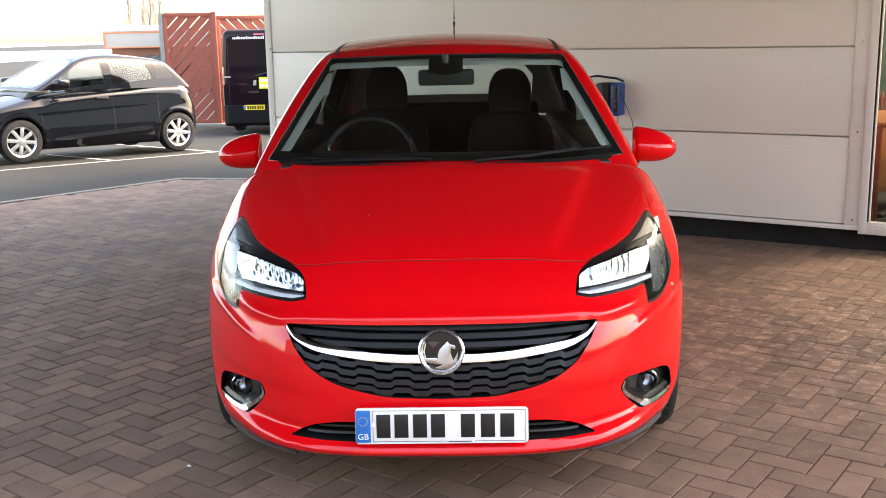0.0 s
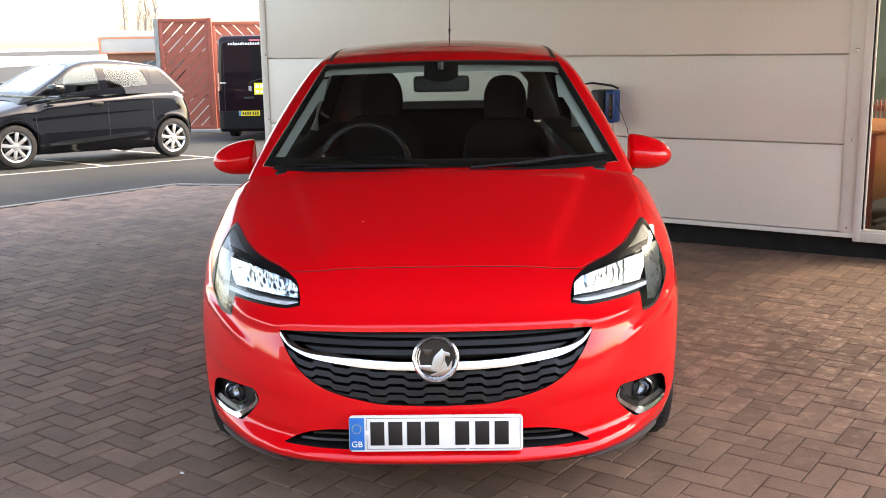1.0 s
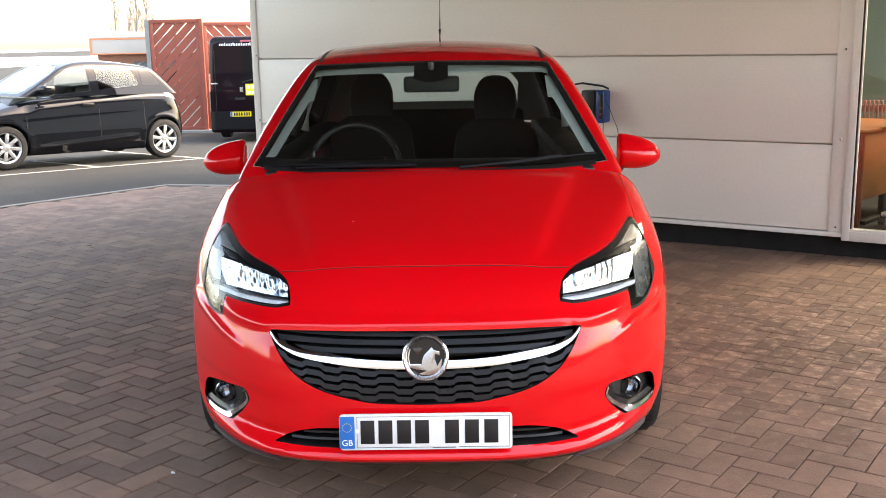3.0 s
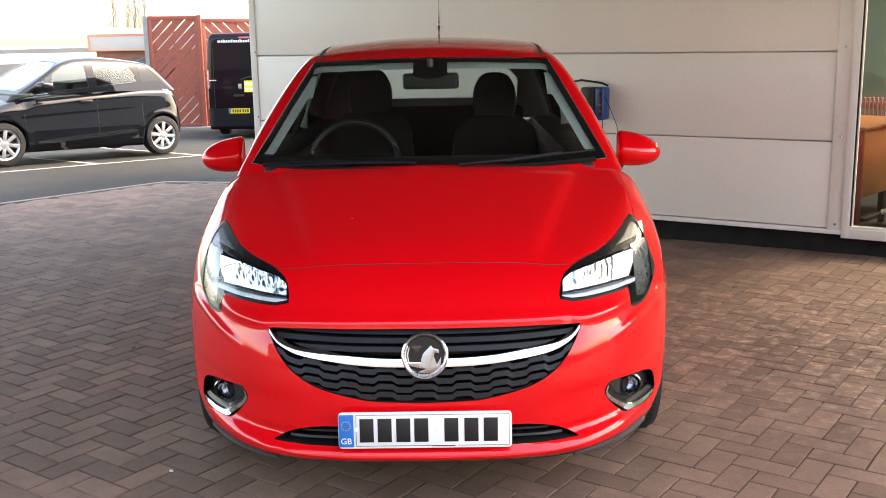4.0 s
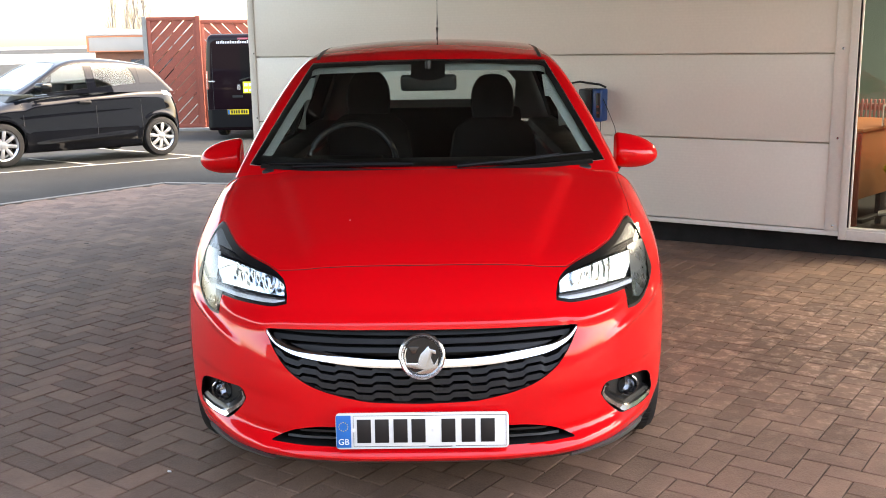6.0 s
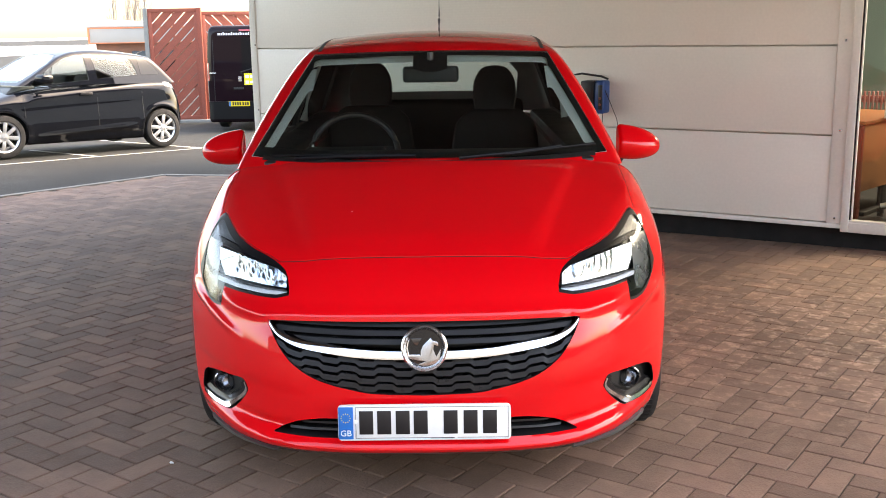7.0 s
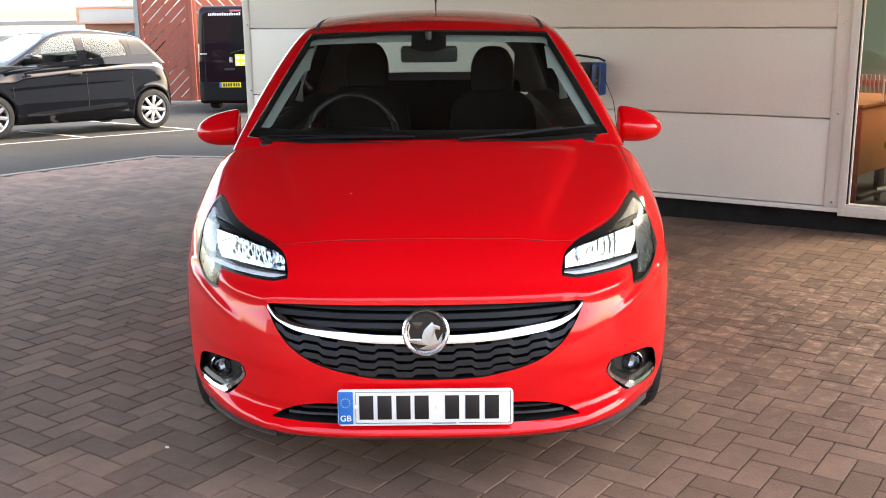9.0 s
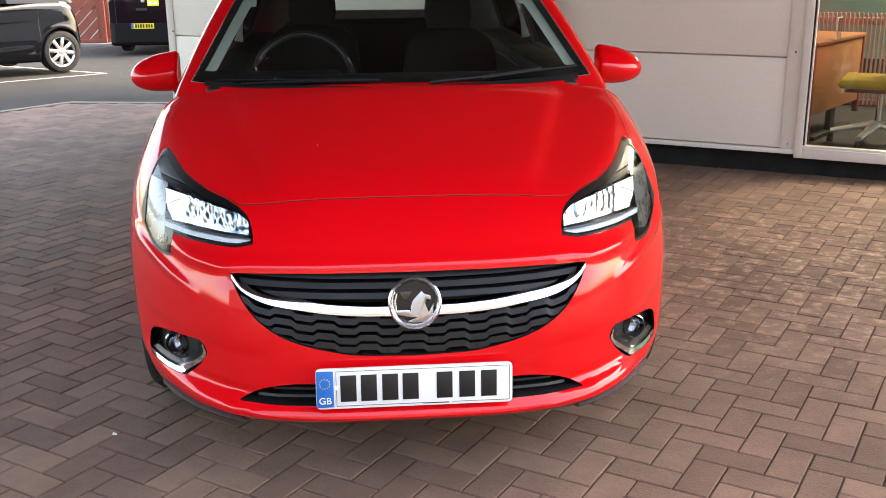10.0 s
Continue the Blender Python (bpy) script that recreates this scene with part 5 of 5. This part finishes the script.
for k in range(19):
    part("lettering_bar", vs(span(-0.66 + 0.040 * k, -0.636 + 0.040 * k, 1), lambda u: 2.06, lambda u: 2.11 + (0.018 if k % 5 == 3 else 0), -0.004, 0.01), WHITE_INK, van)
part("sticker", vs(span(-0.08, 0.17, 4), lambda u: 0.90, lambda u: 1.17, -0.012, 0.02), material("yellow_sticker", (0.75, 0.72, 0.03), 0.4), van, "yellow square sticker")
for k, (x0, x1, z0, z1) in enumerate(((-0.05, 0.03, 1.06, 1.13), (0.06, 0.14, 1.06, 1.13), (-0.05, 0.03, 0.93, 1.0), (0.06, 0.14, 0.94, 0.99))):
    part("sticker_bar", vs(span(x0, x1, 1), lambda u: z0, lambda u: z1, -0.015, 0.01), WHITE_INK, van)
part("van_badge", vs(span(-0.22, -0.14, 3), lambda u: 0.98, lambda u: 1.10, -0.008, 0.02), SATIN, van)
part("name_bars", vs(span(-0.90, -0.74, 2), lambda u: 1.17, lambda u: 1.20, -0.005, 0.012), SATIN, van)
part("door_handle", vs(span(-0.34, -0.10, 4), lambda u: 0.80, lambda u: 0.85, -0.02, 0.03), PLASTIC, van)
part("wiper", tube([(-0.15, -0.03, 1.20), (0.1, -0.04, 1.27), (0.4, -0.05, 1.31)], 0.014, 8), PLASTIC, van)
for s in (-1, 1):
    for y in (1.0, 3.9):
        wheel(van, (s * 0.80, y, 0.226), s, 0.396, 0.22, 0.23, 5, False)


# fence of diagonal slats with open gaps
def clip_strip(c, half, w, h, sign):
    """The part of a 45-degree strip that lies in a w by h rectangle."""
    poly = [(c - half - 10, -10.0), (c + half - 10, -10.0), (c + half + 10, 10.0), (c - half + 10, 10.0)]
    if sign < 0:
        poly = [(w - x, y) for x, y in poly[::-1]]
    for axis, bound, keep in ((0, 0.0, 1), (0, w, -1), (1, 0.0, 1), (1, h, -1)):
        out = []
        for p, q in zip(poly, poly[1:] + poly[:1]):
            pin, qin = (p[axis] - bound) * keep >= 0, (q[axis] - bound) * keep >= 0
            if pin:
                out.append(p)
            if pin != qin:
                t = (bound - p[axis]) / (q[axis] - p[axis])
                out.append((p[0] + t * (q[0] - p[0]), p[1] + t * (q[1] - p[1])))
        poly = out
        if len(poly) < 3:
            return []
    return poly


def fence_panel(at, w, h, sign, seed):
    rnd = random.Random(seed)
    f = thing("timber_fence", "red-brown timber fence panel with open diagonal slats", "fence", at, "timber fences")
    for x0, x1, z0, z1 in ((0, w, 0.0, 0.09), (0, w, h - 0.09, h), (0, 0.09, 0.09, h - 0.09), (w - 0.09, w, 0.09, h - 0.09)):
        part("rail", box(x0, x1, -0.03, 0.03, z0, z1, 0.005), FENCE, f)
    c = -h - 0.1
    while c < w + 0.2:
        bits = clip_strip(c + 0.13, 0.118 + rnd.uniform(-0.004, 0.004), w - 0.18, h - 0.18, sign)
        if len(bits) > 2:
            bm = prism([(x + 0.09, z + 0.09) for x, z in bits], 0.02, "y", -0.01 + rnd.uniform(-0.003, 0.003))
            part("slat", bm, FENCE, f)
        c += 0.275
    part("batten", box(w * 0.48, w * 0.52, 0.012, 0.045, 0.09, h - 0.09), FENCE, f)
    part("batten", box(0.09, w - 0.09, 0.012, 0.045, 0.75, 0.83), FENCE, f)
    return f


fence_panel(pose(-7.23, 22.0, fall(22) + 0.06), 1.20, 2.66, 1, 3)
for k in range(2):
    fence_panel(pose(-5.96 + 1.55 * k, 22.06 + 0.85 * k, fall(22) + 0.04, 0, 0, 28.7), 1.72, 2.60, -1, 5 + k)
for x, y in ((-7.29, 22.0), (-5.99, 21.98)):
    tagged(link("fence_post", box(x - 0.05, x + 0.05, y - 0.05, y + 0.05, fall(y) - 0.1, fall(y) + 2.73, 0.006), CONCRETE if x < -7 else FENCE), "square upright fence post", "fence post", "fence posts")
tagged(link("kerb", box(-8.3, -5.75, 21.85, 22.12, fall(22) - 0.2, fall(22) + 0.06, 0.02), CONCRETE), "grey concrete kerb under the fence", "kerb", kind="structure")
tagged(link("kerb", prism([(-5.80, 21.93), (-2.6, 23.68), (-2.75, 23.95), (-5.95, 22.2)], 0.27, "z", fall(22) - 0.22, 0.02), CONCRETE), "grey concrete kerb under the fence", "kerb", kind="structure")


# bay lines
def stripe(a, b, width):
    d = (Vector((*b, 0)) - Vector((*a, 0))).normalized()
    s = Vector((-d.y, d.x, 0)) * width / 2
    verts, faces = [], []
    n = max(2, int((Vector(b) - Vector(a)).length / 0.5))
    for k in range(n + 1):
        p = Vector((*a, 0)).lerp(Vector((*b, 0)), k / n)
        for q in (p - s, p + s):
            verts.append((q.x, q.y, fall(q.y) - 0.006))
        if k:
            faces.append((2 * k - 2, 2 * k - 1, 2 * k + 1, 2 * k))
    return tagged(link("bay_line", mesh_bm(verts, faces), LINE_PAINT), "worn white painted parking bay line", "road marking", kind="structure")


stripe((-9.5, 6.7), (-3.94, 13.31), 0.08)
stripe((-3.96, 13.3), (-6.9, 16.1), 0.08)
stripe((-5.12, 11.88), (-6.75, 13.35), 0.08)
stripe((-7.2, 9.43), (-9.2, 11.3), 0.08)

# far low building, bare trees
BRICK_FAR = material("far_brown_wall", (0.16, 0.07, 0.045), 0.85, vary=0.25, scale=3)
RUST = material("rust_fascia", (0.45, 0.15, 0.07), 0.7, vary=0.2, scale=2)
PALE_FAR = material("pale_sheet_roof", (0.40, 0.385, 0.36), 0.6, vary=0.1, scale=1)
SIGN = material("pale_sign_board", (0.26, 0.25, 0.235), 0.6, vary=0.08, scale=1)
far = thing("far_building", "low shed with pale roof and rust coloured fascia", "building", pose(-17.5, 47.0, -1.25, 0, 0, 6))
part("wall", box(0.2, 7.8, 0.3, 8.0, 0.0, 2.5), BRICK_FAR, far)
part("roof", prism([(-0.3, 3.16), (-0.3, 3.60), (3.0, 3.38), (9.0, 3.25), (9.0, 3.16)], 6.0, "y", 0.0, 0.03), PALE_FAR, far)
part("fascia", box(0.0, 8.4, -0.05, 0.3, 2.42, 3.12, 0.02), SIGN, far, "pale grey fascia board")
for x0, x1, z0, z1 in ((-0.08, 8.4, 3.08, 3.15), (-0.08, 0.02, 2.40, 3.10), (2.72, 2.80, 2.44, 3.08), (0.0, 8.4, 2.38, 2.43)):
    part("fascia_trim", box(x0, x1, -0.08, -0.03, z0, z1, 0.01), RUST, far, "rust coloured edge strip")
for k in range(3):
    part("window", box(0.6 + 1.3 * k, 1.4 + 1.3 * k, 0.24, 0.31, 1.0, 2.0, 0.02), GLOSS_BLACK, far)
BARK = material("bare_bark", (0.22, 0.19, 0.17), 0.9, vary=0.25, scale=4)


def bare_tree(at, height, seed):
    rnd = random.Random(seed)
    t = thing("tree", "tall bare leafless poplar tree in the distance", "tree", at, "bare trees")
    trunk = [(0.06 * height * (rnd.random() - 0.5) * k / 8, 0, height * k / 8) for k in range(9)]
    part("trunk", tube(trunk, [0.009 * height * (1 - 0.11 * k) for k in range(9)], 8), BARK, t)
    crown = bmesh.new()
    for k in range(70):
        f = 0.16 + 0.82 * k / 70
        a = rnd.uniform(0, 2 * math.pi)
        length = height * (0.10 + 0.20 * (1 - f)) * rnd.uniform(0.7, 1.2)
        base = Vector((0, 0, height * f))
        tip = base + Vector((math.cos(a) * length * 0.32, math.sin(a) * length * 0.32, length))
        mid = base.lerp(tip, 0.5) + Vector((math.cos(a), math.sin(a), 0)) * length * 0.06
        merge(crown, tube([base, mid, tip], [0.0026 * height, 0.0018 * height, 0.0008 * height], 4))
        for j in range(3):
            s0 = base.lerp(tip, rnd.uniform(0.3, 0.85))
            b2 = a + rnd.uniform(-1.5, 1.5)
            merge(crown, tube([s0, s0 + Vector((math.cos(b2) * 0.25, math.sin(b2) * 0.25, 0.9)) * length * 0.45], [0.0013 * height, 0.0006 * height], 3))
    part("crown", crown, BARK, t, smooth=None)
    return t


for x, y, h, seed in ((-31.0, 92.0, 8.2, 1), (-29.3, 93.0, 10.5, 2), (-28.1, 92.0, 10.8, 3), (-30.6, 95.0, 7.0, 4)):
    bare_tree(pose(x, y, -0.9), h, seed)


# ---- block paving ----
EDGING = material("pale_edging", (0.17, 0.16, 0.15), 0.9, vary=0.2, scale=9, bump=0.002, bump_scale=120)
TURN = radians(-35.0)
PHASE = Vector((1.072, 0.290, 0))
EDGE = [(-12.0, -5.6), (-4.545, 6.885), (-3.32, 8.95), (-2.47, 8.75), (3.6, 7.4)]
edge_line = lambda x: float(np.interp(x, [p[0] for p in EDGE], [p[1] for p in EDGE]))
bed_v, bed_f = [], []
xs_bed = [-9.0 + 0.25 * k for k in range(63)]
for i, x in enumerate(xs_bed):
    top_y = edge_line(x)
    for k in range(25):
        y = -5.0 + (top_y + 5.0) * k / 24
        bed_v.append((x, y, fall(y) - 0.007))
    if i:
        for k in range(24):
            a, b = (i - 1) * 25 + k, i * 25 + k
            bed_f.append((a, b, b + 1, a + 1))
bed = tagged(link("pavement", mesh_bm(bed_v, bed_f), GRIT, smooth=60), "brown concrete block paving laid in herringbone", "paving", kind="structure")
for p, q in zip(EDGE[:-1], EDGE[1:]):
    across = Vector((p[1] - q[1], q[0] - p[0], 0)).normalized() * 0.042
    rows = [(x + a * across.x, y + a * across.y, fall(y) + z) for x, y in (p, q) for a, z in ((-1, -0.05), (-1, 0.006), (-0.9, 0.010), (0.9, 0.010), (1, 0.006), (1, -0.05))]
    part("edging", mesh_bm(rows, [(k, k + 1, k + 7, k + 6) for k in range(5)]), EDGING, bed, "pale concrete edging", None)

rnd = random.Random(7)
L, W_B, J = 0.200, 0.100, 0.0024


def block_mesh(lx, ly):
    """A block with chamfered top edges, its middle at the origin."""
    hx, hy = lx / 2 - J, ly / 2 - J
    verts = []
    for inset, z in ((0.003, 0.0), (0.0, -0.0025), (0.0, -0.03)):
        verts += [(-hx + inset, -hy + inset, z), (hx - inset, -hy + inset, z), (hx - inset, hy - inset, z), (-hx + inset, hy - inset, z)]
    faces = [(0, 1, 2, 3)] + [(4 * r + (k + 1) % 4, 4 * r + k, 4 * r + 4 + k, 4 * r + 4 + (k + 1) % 4) for r in (0, 1) for k in range(4)]
    return verts, faces


shapes = {}
for key, lx, ly in (("h", L, W_B), ("v", W_B, L)):
    v, f = block_mesh(lx, ly)
    me = bpy.data.meshes.new("block")
    me.from_pydata(v, [], f)
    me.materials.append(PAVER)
    shapes[key] = (me, v, f)
c_t, s_t = math.cos(TURN), math.sin(TURN)
all_v, all_f = [], []
for a in range(-130, 131):
    for b in range(-130, 131):
        kind = (a + b) % 4
        if kind not in (0, 2):
            continue
        u, v = ((a + 1) * W_B, (b + 0.5) * W_B) if kind == 0 else ((a + 0.5) * W_B, (b + 1) * W_B)
        x, y = c_t * u - s_t * v + PHASE.x, s_t * u + c_t * v + PHASE.y
        if not (-7.5 < x < 5.2 and -4.0 < y < 9.5) or y > edge_line(x) - 0.10:
            continue
        w = (WALL.inverted() @ Vector((x, y, 0)))
        if w.y > 0.16 and w.x > CORNER:
            continue
        me, bv, bf = shapes["h" if kind == 0 else "v"]
        m = Matrix.Translation((x, y, fall(y) + rnd.uniform(-0.0012, 0.0012))) @ Matrix.Rotation(TURN + rnd.uniform(-0.008, 0.008), 4, "Z") @ Matrix.Rotation(rnd.uniform(-0.006, 0.006), 4, "X") @ Matrix.Rotation(rnd.uniform(-0.006, 0.006) + 0.0, 4, "Y")
        if -2.3 < x < 2.3 and -0.75 < y < 0.55:
            o = new("block", me)
            o.parent, o.matrix_local = bed, m
        else:
            n0 = len(all_v)
            all_v += [tuple(m @ Vector(p)) for p in bv]
            all_f += [tuple(n0 + i for i in q) for q in bf]
me = bpy.data.meshes.new("blocks")
me.from_pydata(all_v, [], all_f)
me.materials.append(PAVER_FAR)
rest = new("blocks", me)
rest.parent = bed
tagged(rest, "brown paving blocks", kind="stuff")


# bits on the paving
LEAF = material("dry_leaf", (0.05, 0.03, 0.018), 0.9, vary=0.3, scale=40)
for x, y, size, mat, name, label in ((-0.91, 0.424, 0.010, PLATE_WHITE, "paper_scrap", "tiny white paper scrap on the paving"), (-2.72, 4.70, 0.022, LEAF, "dry_leaf", "small dark dry leaf on the paving"), (-3.6, 5.3, 0.018, LEAF, "dry_leaf", "small dark dry leaf on the paving"), (1.75, 2.95, 0.016, LEAF, "dry_leaf", "small dark dry leaf on the paving"), (1.35, 2.65, 0.014, LEAF, "dry_leaf", "small dark dry leaf on the paving"), (-1.5, 1.9, 0.012, LEAF, "dry_leaf", "small dark dry leaf on the paving")):
    bm = prism([(size * math.cos(a) * (1 + 0.25 * math.sin(3 * a)), 0.6 * size * math.sin(a)) for a in span(0, 2 * math.pi, 10)[:-1]], 0.002, "z", 0.0)
    ob = tagged(link(name, bm, mat), label, "litter")
    ob.matrix_world = pose(x, y, fall(y) + 0.0015, 0, 0, 37 + 90 * x)
